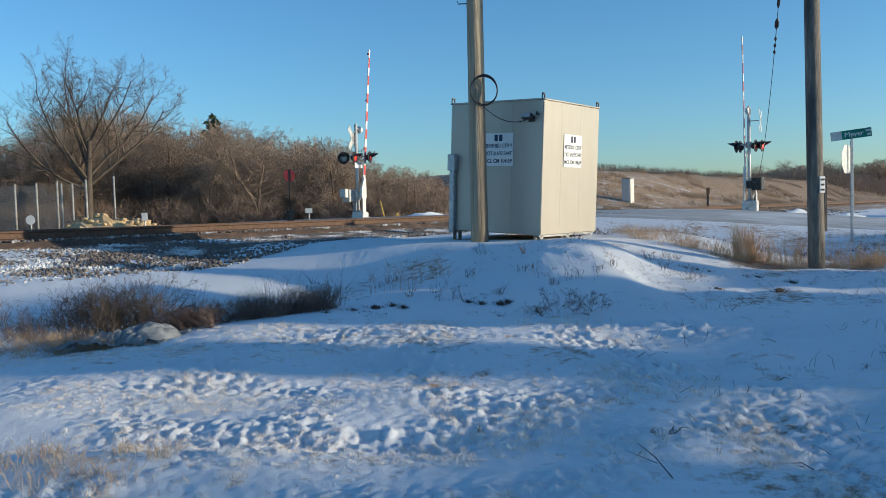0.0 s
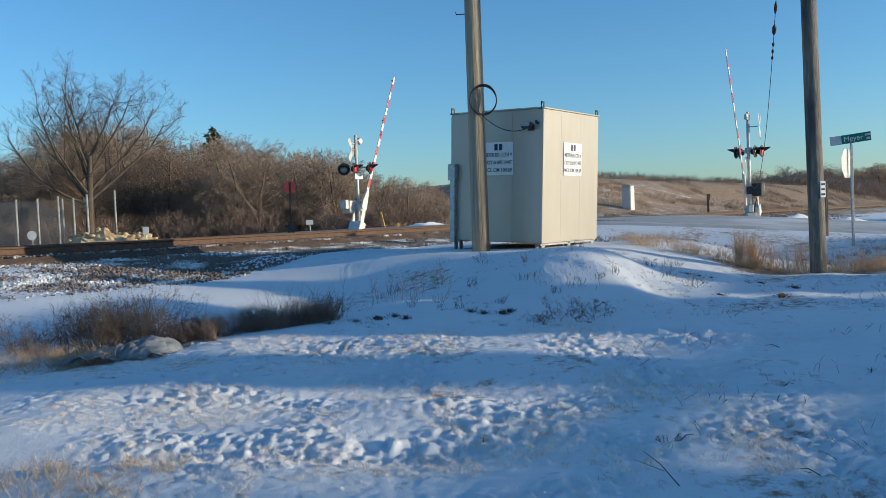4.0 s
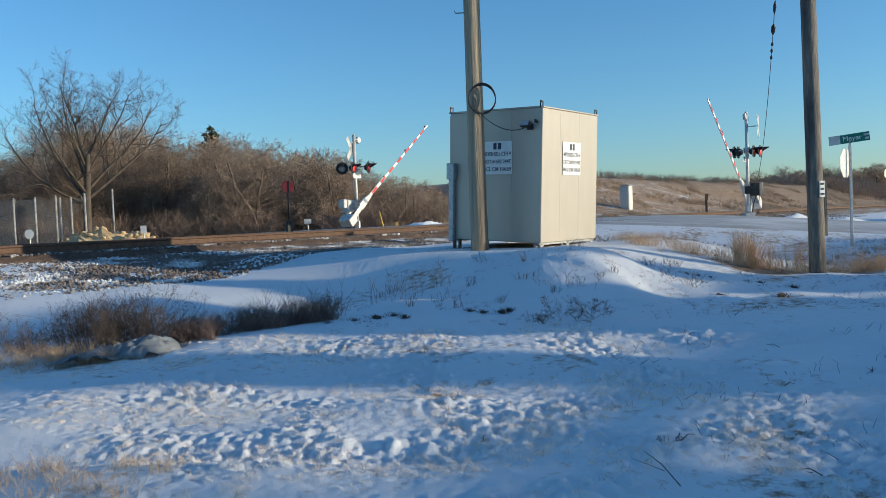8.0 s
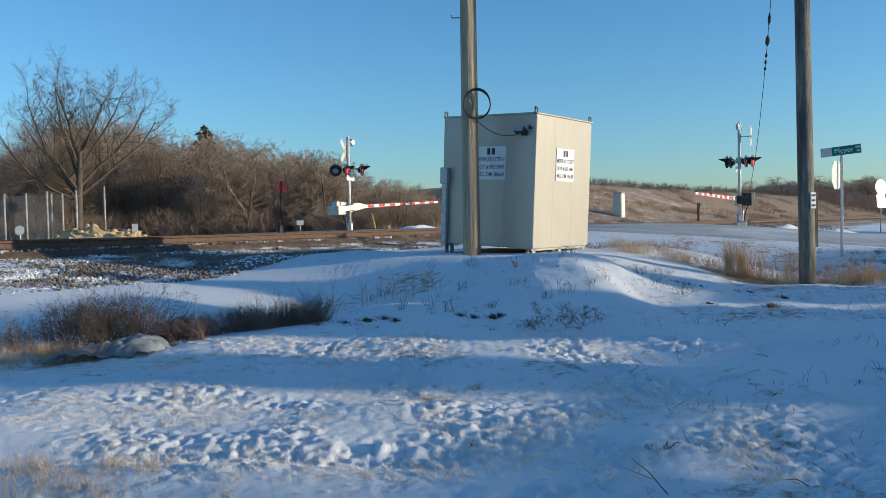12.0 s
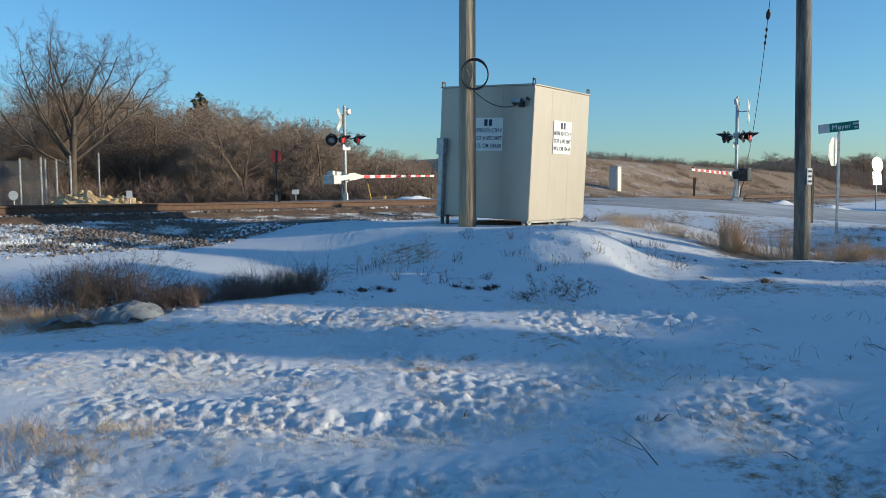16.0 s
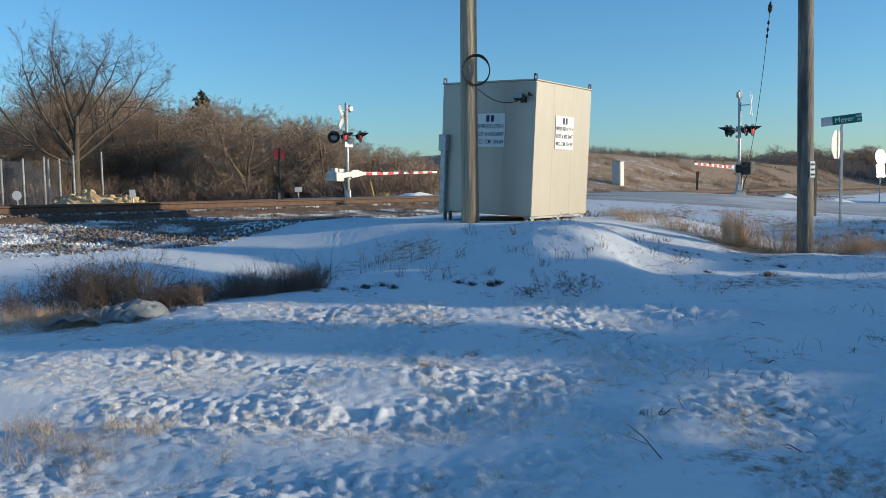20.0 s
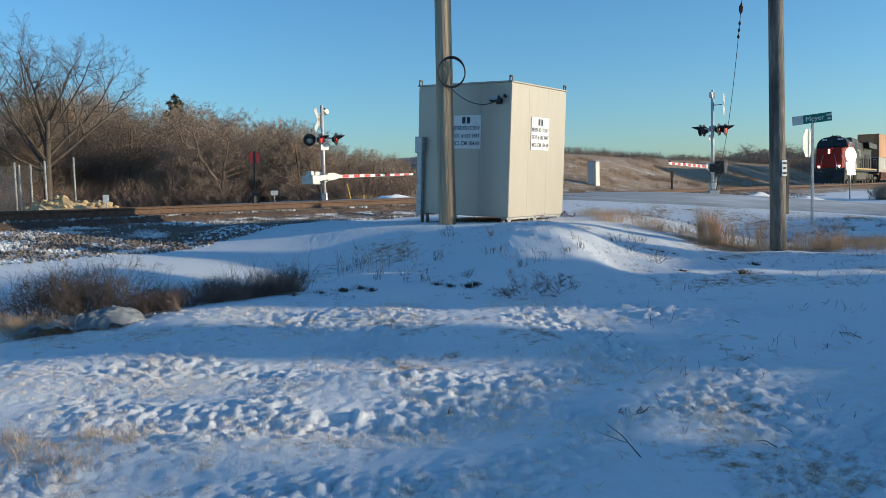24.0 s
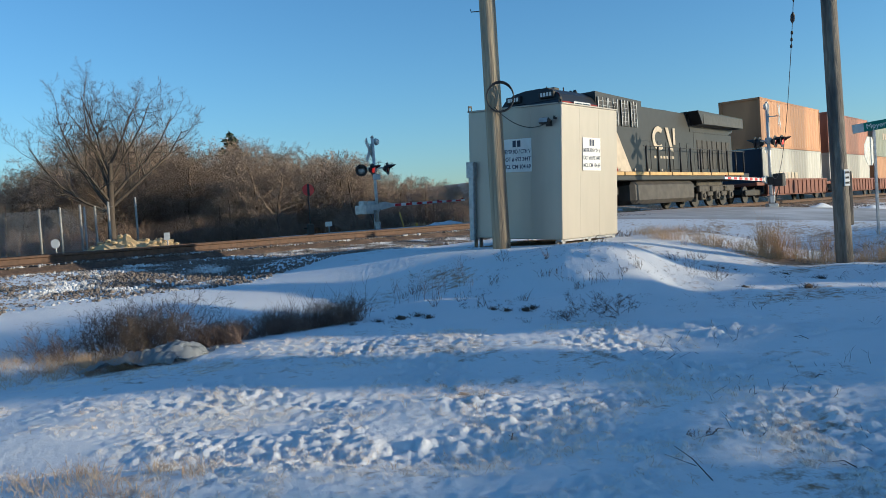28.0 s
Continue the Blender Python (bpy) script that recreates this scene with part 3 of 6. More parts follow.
for zz, ww in ((1.83, 0.035), (1.75, 0.03), (1.67, 0.035)):
    bm = bmesh.new()
    box(bm, (-ww, -0.149, zz - 0.016), (ww, -0.146, zz + 0.016), 0, pose(0, 0, 0.0, 0, 0, 12))
    part("print_bar", bm, BLACK, tp)
bm = bmesh.new()
box(bm, (0.1, -0.03, 1.0), (0.16, 0.05, 1.85), 0.01)
part("riser_box", bm, POLE_GREY, p2, "grey riser box on pole")

# ---- crossing signals ----


def flasher(parent, p, face, lit, glass):
    """One flashing light: round background, hood and lens; face is its direction across the ground in degrees."""
    m = Matrix.Translation(p) @ pose(0, 0, 0, 0, 0, face)
    bm = bmesh.new()
    tube(bm, [m @ Vector((-0.01, 0, 0)), m @ Vector((0.012, 0, 0))], 0.25, 24)
    tube(bm, [m @ Vector((-0.16, 0, 0)), m @ Vector((-0.01, 0, 0))], [0.1, 0.17], 16)
    ob = part("flasher", bm, BLACK, parent, "black round flasher background")
    bm = bmesh.new()
    seg, rings = 14, []
    for k in range(seg + 1):
        a = radians(-20 + 220 * k / seg)
        ln = 0.36 * max(0.12, math.sin(max(0.0, min(math.pi, a + 0.1))))
        rings.append([bm.verts.new(m @ Vector((x, r * math.cos(a), r * math.sin(a)))) for x, r in ((0.01, 0.165), (ln, 0.16), (ln, 0.15), (0.01, 0.155))])
    for r0, r1 in zip(rings, rings[1:]):
        for i in range(4):
            bm.faces.new((r0[i], r1[i], r1[(i + 1) % 4], r0[(i + 1) % 4]))
    part("hood", bm, BLACK, ob)
    bm = bmesh.new()
    tube(bm, [m @ Vector((0.013, 0, 0)), m @ Vector((0.03, 0, 0)), m @ Vector((0.045, 0, 0))], [0.15, 0.14, 0.05], 20)
    part("lens", bm, LAMP_RED if lit else glass, ob, "lit red lens" if lit else "unlit lens")
    return ob


def build_signal(x, y, zb, arm_dir, top, pivot_h, label, lights, lit, buck, ln, motor):
    """A crossing signal; arm_dir: compass of the lowered arm in degrees from x."""
    sg = thing("crossing_signal", pose(x, y, zb), label, "crossing signal", "crossing signals")
    bm = bmesh.new()
    tube(bm, [(0, 0, 0), (0, 0, top)], 0.065, 14)
    part("mast", bm, WHITE_METAL, sg)
    bm = bmesh.new()
    box(bm, (-0.2, -0.2, -0.3), (0.2, 0.2, 0.12), 0.02)
    box(bm, (-0.11, -0.11, 0.12), (0.11, 0.11, 0.45), 0.03)
    part("base", bm, GALV, sg, "silver cast base")
    u = Vector((math.cos(radians(arm_dir)), math.sin(radians(arm_dir)), 0))
    w = Vector((-u.y, u.x, 0))
    R = pose(0, 0, 0, 0, 0, arm_dir)
    # lights on a crossarm
    lz = 2.62
    bm = bmesh.new()
    tube(bm, [(min(q[0] for q in lights), 0, lz + 0.06), (max(q[0] for q in lights), 0, lz + 0.06)], 0.03, 8)
    for lx, ly, face in lights:
        tube(bm, [(lx, 0, lz + 0.06), (lx, ly, lz + 0.02)], 0.022, 6)
    box(bm, (-0.11, -0.11, lz - 0.06), (0.11, 0.11, lz + 0.18), 0.02)
    part("crossarm", bm, WHITE_METAL, sg)
    for k, (lx, ly, face) in enumerate(lights):
        flasher(sg, Vector((lx, ly, lz)), face, k == lit, GALV if face < -60 else LENS_DARK)
    # crossbuck
    bm = bmesh.new()
    for a in (45, -45):
        box(bm, (-0.6, -0.1, -0.115), (0.6, -0.092, 0.115), 0, pose(buck[0], -0.1, top - 0.55, 0, 0, buck[1]) @ pose(0, 0, 0, 0, a, 0))
    tube(bm, [(0, 0, top - 0.55), (buck[0], -0.18, top - 0.55)], 0.022, 6)
    part("crossbuck", bm, WHITE_METAL, sg, "white crossed warning boards")
    bm = bmesh.new()
    box(bm, (-0.24, -0.1, 2.2), (0.24, -0.09, 2.42), 0, R)
    part("count_plate", bm, WHITE, sg)
    # bell
    bm = bmesh.new()
    tube(bm, [(0, 0, top), (0, 0, top + 0.08)], [0.075, 0.03], 12)
    tube(bm, [Vector((0, 0, top - 0.12)), u * 0.28 + Vector((0, 0, top - 0.16))], 0.025, 6)
    tube(bm, [u * 0.28 + w * 0.05 + Vector((0, 0, top - 0.16)), u * 0.28 - w * 0.05 + Vector((0, 0, top - 0.16))], [0.15, 0.11], 14)
    part("bell", bm, WHITE_METAL, sg)
    # antenna-like bracket
    bm = bmesh.new()
    tube(bm, [Vector((0, 0, top - 0.3)), -u * 0.3 + Vector((0, 0, top - 0.26)), -u * 0.36 + Vector((0, 0, top - 0.02))], 0.02, 6)
    part("bracket", bm, WHITE_METAL, sg)
    # gate mechanism
    bm = bmesh.new()
    box(bm, (-0.42, 0.1, pivot_h - 0.3), (0.1, 0.5, pivot_h + 0.22), 0.03, R)
    box(bm, (-0.1, -0.1, pivot_h - 0.22), (0.1, 0.12, pivot_h + 0.1), 0.02, R)
    gm = part("gate_motor", bm, motor, sg, "gate motor housing")
    bm = bmesh.new()
    box(bm, (-0.62, 0.14, pivot_h - 0.12), (-0.43, 0.46, pivot_h + 0.24), 0.02, R)
    part("side_cover", bm, WHITE_METAL, gm)
    bm = bmesh.new()
    tube(bm, [R @ Vector((-0.1, 0.3, pivot_h - 0.3)), R @ Vector((-0.06, 0.2, 0.5)), R @ Vector((-0.06, 0.12, 0.0))], 0.025, 6)
    part("cable_hose", bm, DARK, gm)
    bm = bmesh.new()
    tube(bm, [R @ Vector((-0.12, 0.1, 0.05)), R @ Vector((-0.05, 0.1, pivot_h - 0.25))], 0.03, 6)
    part("conduit", bm, GALV, sg)
    # arm with counterweight, in its own space: x along the arm
    arm = new("gate_arm")
    arm.parent = sg
    arm["label"] = "striped red and white gate arm"
    n, L = 15, ln
    for k in range(n):
        a0, a1 = 0.45 + (L - 0.45) * k / n, 0.45 + (L - 0.45) * (k + 1) / n
        h0 = 0.065 - 0.025 * k / n
        bm = bmesh.new()
        box(bm, (a0, -0.018, -h0), (a1, 0.018, h0), 0.004)
        st = part("stripe", bm, WHITE, arm)
        if k % 2:
            bm = bmesh.new()
            box(bm, (a0 - 0.02, -0.022, -0.86 * h0), (a1 + 0.02, 0.022, 0.86 * h0))
            part("red_patch", bm, RED_REFL, st, "red reflective patch")
    for a0 in (1.9, 3.9, 5.85):
        bm = bmesh.new()
        box(bm, (a0 - 0.035, -0.03, 0.04), (a0 + 0.035, 0.03, 0.10), 0.008)
        part("arm_lamp", bm, LENS_DARK, arm, "small red arm lamp")
    bm = bmesh.new()
    prism(bm, [(-0.15, -0.16), (0.25, -0.12), (0.7, -0.05), (0.7, 0.05), (0.2, 0.16), (-0.15, 0.14)], -0.05, 0.05)
    part("hub", bm, WHITE_METAL, arm)
    bm = bmesh.new()
    prism(bm, [(-0.15, -0.1), (-1.1, -0.2), (-1.1, 0.02), (-0.15, 0.1)], 0.42, 0.45)
    prism(bm, [(-0.15, -0.1), (-1.1, -0.2), (-1.1, 0.02), (-0.15, 0.1)], -0.06, -0.03)
    box(bm, (-1.15, -0.1, -0.28), (-0.72, 0.5, 0.08), 0.02)
    part("counterweight", bm, WHITE_METAL, arm)
    return sg, arm, R, pivot_h


sigL, armL, RL, phL = build_signal(-3.85, 33.4, 1.28, 56, 3.95, 1.1, "silver crossing signal with striped gate arm beyond the track", [(-0.52, -0.12, -85), (-0.04, -0.2, -18), (0.56, -0.08, -12)], 1, (-0.2, 74), 6.05, WHITE_METAL)
sigR, armR, RR, phR = build_signal(12.35, 33.5, 1.30, 237, 4.2, 1.1, "silver crossing signal mast with red lights and striped gate arm", [(0.50, -0.12, -38), (0.20, -0.2, -38), (-0.5, 0.05, 142), (-0.28, 0.2, 142)], 0, (0.34, 64), 6.0, DARK)


def street_sign():
    x, y = 10.0, 20.2
    z = height(x, y)
    th = thing("street_sign", pose(x, y, z), "green street name blade over a stop sign on a steel post", "street sign")
    bm = bmesh.new()
    box(bm, (-0.03, -0.025, -0.3), (0.03, 0.025, 2.5), 0.004)
    part("post", bm, GALV, th)
    mm = pose(-0.02, 0, 2.66, 0, 0, -34) @ pose(0, 0, 0, 0, -4.5, 0) @ pose(0, 0, 0, 90, 0, 0)
    bm = bmesh.new()
    box(bm, (-0.46, -0.11, -0.004), (0.46, 0.11, 0.004), 0, mm)
    bl = part("name_blade", bm, GREEN_SIGN, th, "green street name blade with white letters")
    cu = bpy.data.curves.new("line", 'FONT')
    cu.body = "Meyer"
    cu.size = 0.17
    cu.align_x, cu.align_y = 'CENTER', 'CENTER'
    cu.extrude = 0.001
    to = new("temp", cu)
    me = bpy.data.meshes.new_from_object(to.evaluated_get(bpy.context.evaluated_depsgraph_get()))
    me.transform(mm @ pose(0.07, 0, 0.006))
    me.materials.clear()
    me.materials.append(WHITE)
    bpy.data.objects.remove(to)
    new("lettering", me).parent = bl
    bm = bmesh.new()
    box(bm, (-0.455, -0.105, 0.005), (-0.2, 0.105, 0.007), 0, mm)
    part("emblem", bm, WHITE_METAL, bl)
    bm = bmesh.new()
    box(bm, (0.33, 0.02, 0.005), (0.46, 0.07, 0.007), 0, mm)
    part("small_print", bm, WHITE_METAL, bl)
    bm = bmesh.new()
    box(bm, (0.36, -0.07, 0.005), (0.44, -0.02, 0.007), 0, mm)
    part("small_print", bm, WHITE_METAL, bl)
    bm = bmesh.new()
    box(bm, (-0.02, -0.02, 2.5), (0.02, 0.02, 2.62))
    part("bracket", bm, GALV, th)
    bm = bmesh.new()
    a = pose(-0.14, -0.03, 2.05, 0, 0, 45)
    pts = [(0.38 * math.cos(radians(22.5 + 45 * k)), 0.38 * math.sin(radians(22.5 + 45 * k))) for k in range(8)]
    fs = prism(bm, pts, -0.003, 0.003)
    for v in bm.verts:
        v.co = a @ v.co
    part("stop_plate", bm, GALV, th, "eight-sided plate seen edge-on")


street_sign()

# service wire with strain insulators from the grey pole down to the far signal
wire = thing("service_wire", pose(0, 0, 0), "thin overhead service wire with strain insulators", "wire")
wa, wb = Vector((5.75, 13.0, 10.6)), Vector((12.36, 33.4, 2.68))


def wire_pt(t):
    return wa.lerp(wb, t) - Vector((0, 0, 3.0 * t * 4 * (1 - t)))


bm = bmesh.new()
tube(bm, [wire_pt(i / 30) for i in range(31)], 0.008, 5)
part("cable", bm, BLACK, wire)
for t0, r0 in ((0.262, 0.035), (0.29, 0.05), (0.315, 0.03), (0.325, 0.03), (0.335, 0.03)):
    bm = bmesh.new()
    p, q = wire_pt(t0), wire_pt(t0 + (0.014 if r0 > 0.03 else 0.005))
    tube(bm, [p, p.lerp(q, 0.3), p.lerp(q, 0.7), q], [0.015, r0, r0, 0.015], 10)
    part("insulator", bm, BLACK, wire, "dark strain insulator")

# distant round sign seen against the sun, bare metal turned to the light
gx, gy = 27.15, 50.0
gs = thing("warning_sign", pose(gx, gy, height(gx, gy)), "round bare-metal sign over a plate, flashing in low sun", "road sign")
bm = bmesh.new()
tube(bm, [(0, 0, -0.3), (0, 0, 3.1)], 0.035, 8)
part("post", bm, GALV, gs)
sun_d = Vector((SUN_AZ[0], SUN_AZ[1], sz)).normalized()
view_d = (Vector((0, 0, 1.6)) - Vector((gx, gy, 2.4))).normalized()
halfway = (sun_d + view_d).normalized()
SHEET = mat("bright_sheet_metal", (0.9, 0.88, 0.82), (0.85, 0.83, 0.78), 0.3, 1.0, 6)
for nm, zc, shape in (("round_plate", 2.75, 24), ("lower_plate", 1.95, 4)):
    bm = bmesh.new()
    q = halfway.to_track_quat('Z', 'Y').to_matrix().to_4x4()
    c = Matrix.Translation((0, 0, zc)) @ q @ pose(0, 0, 0.05)
    if shape == 24:
        tube(bm, [c @ Vector((0, 0, -0.003)), c @ Vector((0, 0, 0.003))], 0.47, 24)
    else:
        box(bm, (-0.36, -0.42, -0.003), (0.36, 0.34, 0.003), 0, c)
    part(nm, bm, SHEET, gs)

# switch target
rx, ry = -6.8, 34.0
st = thing("switch_target", pose(rx, ry, height(rx, ry), 0, 0, 32), "round red switch target on a dark stand", "railway signal")
bm = bmesh.new()
tube(bm, [(0, 0, -0.2), (0, 0, 2.1)], 0.03, 8)
part("post", bm, DARK, st)
bm = bmesh.new()
box(bm, (-0.13, -0.1, 0.0), (0.13, 0.1, 0.5), 0.02)
box(bm, (-0.3, -0.05, 0.3), (-0.02, 0.05, 0.36), 0.01)
part("stand", bm, DARK, st)
bm = bmesh.new()
tube(bm, [(0, -0.05, 1.95), (0, -0.035, 1.95)], 0.26, 24)
tg = part("disc", bm, RED_REFL, st, "red round target")
bm = bmesh.new()
box(bm, (-0.05, -0.06, 1.7), (0.05, -0.051, 2.2))
part("stripe", bm, BLACK, tg)

# small trackside things by the crossing
gg = thing("guy_guard", pose(-3.1, 35.2, 1.25), "leaning yellow guard rod beside the crossing signal", "guard rod")
bm = bmesh.new()
tube(bm, [(0.22, 0, -0.1), (0.02, 0, 0.85)], 0.03, 8)
part("rod", bm, YELLOW, gg)
mp = thing("marker_post", pose(-2.35, 35.0, 1.25), "short yellow plastic marker post", "marker post")
bm = bmesh.new()
box(bm, (-0.05, -0.03, -0.1), (0.05, 0.03, 0.34), 0.01)
part("post", bm, YELLOW, mp)
wp = thing("milepost", pose(15.85, 50.0, height(15.85, 50.0)), "thin dark wooden trackside post", "post")
bm = bmesh.new()
box(bm, (-0.06, -0.05, -0.2), (0.06, 0.05, 1.45), 0.01)
part("shaft", bm, DARK, wp)
bm = bmesh.new()
box(bm, (-0.1, -0.07, 1.1), (0.1, -0.051, 1.5), 0.005)
part("plate", bm, RUST, wp)


def snow_bank(x, y, lx, ly, h, rz, label):
    bm = bmesh.new()
    n, rings = 24, []
    for j in range(8):
        r = j / 7
        rings.append([bm.verts.new((lx * r * math.cos(a), ly * r * math.sin(a), h * (1 - r * r) * (1 + 0.5 * noise.noise((3 * r * math.cos(a) + x, 3 * r * math.sin(a), y))) - 0.06)) for a in [k * math.tau / n for k in range(n)]])
    for r0, r1 in zip(rings, rings[1:]):
        for k in range(n):
            bm.faces.new((r0[k], r0[(k + 1) % n], r1[(k + 1) % n], r1[k]))
    ob = part("snow_bank", bm, RIM_SNOW, None, smooth=True)
    ob.matrix_world = pose(x, y, height(x, y), 0, 0, rz)
    tagged(ob, label, "snow bank")


snow_bank(13.8, 32.6, 1.5, 0.7, 0.28, 40, "low white bank of ploughed snow by the signal")
snow_bank(15.2, 31.2, 1.1, 0.5, 0.18, 20, "low white bank of ploughed snow on the verge")
snow_bank(-1.2, 37.0, 1.6, 0.5, 0.2, 50, "snow ridge beside the far road edge")

# pale shed behind the wood's edge
sh = thing("shed", pose(-16.2, 63.0, height(-16.2, 63.0), 0, 0, 15), "small pale blue shed behind the wood's edge", "shed")
bm = bmesh.new()
box(bm, (-1.0, -0.8, -0.2), (1.0, 0.8, 1.25), 0.02)
part("wall", bm, SHED_BLUE, sh)
bm = bmesh.new()
prism(bm, [(-1.15, 1.2), (0, 1.85), (1.15, 1.2), (1.15, 1.1), (-1.15, 1.1)], -0.9, 0.9)
part("roof", bm, RIM_SNOW, sh, "snowy gabled roof")
bm = bmesh.new()
box(bm, (-0.35, -0.84, -0.15), (0.35, -0.802, 1.0), 0.01)
part("door", bm, WHITE_METAL, sh)

# ---- trees ----


def branch(rnd, vs, fs, p, d, ln, r, level, spec):
    """One limb as a bent tube, with its own limbs; small ones are three-sided."""
    seg = 7 if level == 0 else (5 if level == 1 else 3)
    n = 6 if level == 0 else (4 if level < 3 else 2)
    pts, rads = [p.copy()], [r]
    d = d.normalized()
    for k in range(n):
        wob = spec["wob"] * (1 + 0.4 * level)
        d = (d + Vector((rnd.uniform(-wob, wob), rnd.uniform(-wob, wob), rnd.uniform(-wob, wob) + spec["up"]))).normalized()
        pts.append(pts[-1] + d * ln / n)
        rads.append(r * (1 - (1 - spec["taper"]) * (k + 1) / n))
    ref = Vector((1, 0.2, 0)) if abs(d.x) < 0.8 else Vector((0, 1, 0.2))
    o = len(vs)
    for i, q in enumerate(pts):
        t = (pts[min(i + 1, n)] - pts[max(i - 1, 0)]).normalized()
        a = (ref - t * ref.dot(t)).normalized()
        b = t.cross(a)
        vs += [tuple(q + rads[i] * (math.cos(k * math.tau / seg) * a + math.sin(k * math.tau / seg) * b)) for k in range(seg)]
    for i in range(n):
        for k in range(seg):
            fs.append((o + i * seg + k, o + i * seg + (k + 1) % seg, o + (i + 1) * seg + (k + 1) % seg, o + (i + 1) * seg + k))
    if level >= spec["depth"]:
        return
    kids = spec["kids"][level]
    for k in range(kids):
        f = spec["low"][level] + (1 - spec["low"][level]) * (k + rnd.random()) / kids
        i = min(n - 1, int(f * n))
        q = pts[i].lerp(pts[i + 1], f * n - i)
        t = (pts[i + 1] - pts[i]).normalized()
        side = t.orthogonal().normalized()
        side = Matrix.Rotation(rnd.uniform(0, math.tau), 3, t) @ side
        ang = radians(rnd.uniform(*spec["angle"]))
        nd = t * math.cos(ang) + side * math.sin(ang)
        rr = max(spec["min"], (rads[i] * spec["thin"]))
        branch(rnd, vs, fs, q, nd, ln * spec["len"][level] * rnd.uniform(0.65, 1.15) * (1.15 - 0.45 * f), rr, level + 1, spec)


def tree_mesh(seed, spec, trunk_ln, trunk_r, tall, spread):
    """Trunk and crown meshes of a bare tree, brought to a height and a crown radius."""
    rnd = random.Random(seed)
    vs, fs = [], []
    branch(rnd, vs, fs, Vector((0, 0, -0.3)), Vector((0, 0, 1)), trunk_ln, trunk_r, 0, spec)
    zs = np.array(vs)
    kz = tall / np.percentile(zs[:, 2], 99.8)
    kx = spread / np.percentile(np.hypot(zs[:, 0], zs[:, 1]), 98)
    mx, my = (zs[:, :2] * (zs[:, 2:] > 0.5 * zs[:, 2].max())).sum(0) / (zs[:, 2] > 0.5 * zs[:, 2].max()).sum() / zs[:, 2].max() / 0.75
    vs = [((x - mx * z) * kx, (y - my * z) * kx, z * kz) for x, y, z in vs]
    nt_v, nt_f = 7 * 7, 6 * 7
    tm = bpy.data.meshes.new("trunk")
    tm.from_pydata(vs[:nt_v], [], fs[:nt_f])
    tm.materials.append(BARK)
    cm = bpy.data.meshes.new("crown")
    cm.from_pydata(vs[nt_v:], [], [tuple(i - nt_v for i in f) for f in fs[nt_f:]])
    cm.materials.append(TWIG)
    for m in (tm, cm):
        m.polygons.foreach_set("use_smooth", [True] * len(m.polygons))
    return tm, cm


def bare_tree(meshes, m, label, group=""):
    th = thing("bare_tree", m, label, "tree", group)
    for me in meshes:
        new(me.name.split(".")[0], me).parent = th
    return th


WOOD = dict(wob=0.16, up=0.02, taper=0.35, depth=4, kids=(17, 7, 6, 5), low=(0.14, 0.15, 0.2, 0.25), angle=(34, 74), thin=0.42, len=(0.52, 0.6, 0.55, 0.5), min=0.009)
BIG = dict(wob=0.15, up=0.13, taper=0.3, depth=5, kids=(12, 6, 5, 5, 4), low=(0.26, 0.22, 0.2, 0.15, 0.15), angle=(36, 68), thin=0.54, len=(0.9, 0.6, 0.55, 0.55, 0.55), min=0.008)


def grand_tree(seed, tall, spread):
    """A broad old tree: a short trunk and great limbs that leave it low and bend upwards."""
    rnd = random.Random(seed)
    vs, fs = [], []
    branch(rnd, vs, fs, Vector((0, 0, -0.3)), Vector((0.02, 0, 1)), 5.6, 0.27, 0, dict(BIG, depth=0, wob=0.05, up=0.1, taper=0.5))
    nt_v, nt_f = len(vs), len(fs)
    limbs = ((2.3, 190, 66, 6.0, 0.09, 0.16), (2.5, 172, 56, 6.8, 0.12, 0.30), (2.6, 8, 62, 6.4, 0.12, 0.28), (2.9, 255, 55, 4.8, 0.09, 0.2), (3.1, 20, 44, 6.2, 0.11, 0.18), (3.3, 95, 55, 4.6, 0.09, 0.2),
             (3.6, 165, 36, 6.0, 0.10, 0.16), (4.0, 350, 38, 5.6, 0.09, 0.18), (4.4, 280, 30, 4.6, 0.08, 0.12), (4.7, 150, 20, 5.0, 0.10, 0.08), (5.0, 30, 22, 4.8, 0.09, 0.08))
    for hz, az, tilt, ln, r, up in limbs:
        a, t = radians(az), radians(tilt)
        branch(rnd, vs, fs, Vector((0.02 * hz, 0, hz)), Vector((math.sin(t) * math.cos(a), math.sin(t) * math.sin(a), math.cos(t))), ln, r, 1, dict(BIG, up=up, wob=0.17, kids=(0, 9, 5, 4, 4), angle=(28, 66), len=(1, 0.48, 0.6, 0.6, 0.6), taper=0.22, min=0.007))
    zs = np.array(vs)
    kz = tall / np.percentile(zs[:, 2], 99.8)
    kx = spread / np.percentile(np.abs(zs[:, 0] - zs[:, 0].mean()), 98.5)
    vs = [(x * kx, y * kx, z * kz) for x, y, z in vs]
    out = []
    for name, v, f in (("trunk", vs[:nt_v], fs[:nt_f]), ("crown", vs[nt_v:], [tuple(i - nt_v for i in f) for f in fs[nt_f:]])):
        me = bpy.data.meshes.new(name)
        me.from_pydata(v, [], f)
        me.materials.append(BARK_DARK)
        me.polygons.foreach_set("use_smooth", [True] * len(me.polygons))
        out.append(me)
    return out


big_meshes = grand_tree(51, 10.7, 4.7)
bx, by = -20.3, 45.0
bare_tree(big_meshes, pose(bx, by, height(bx, by)), "tall bare spreading deciduous tree behind the fence")

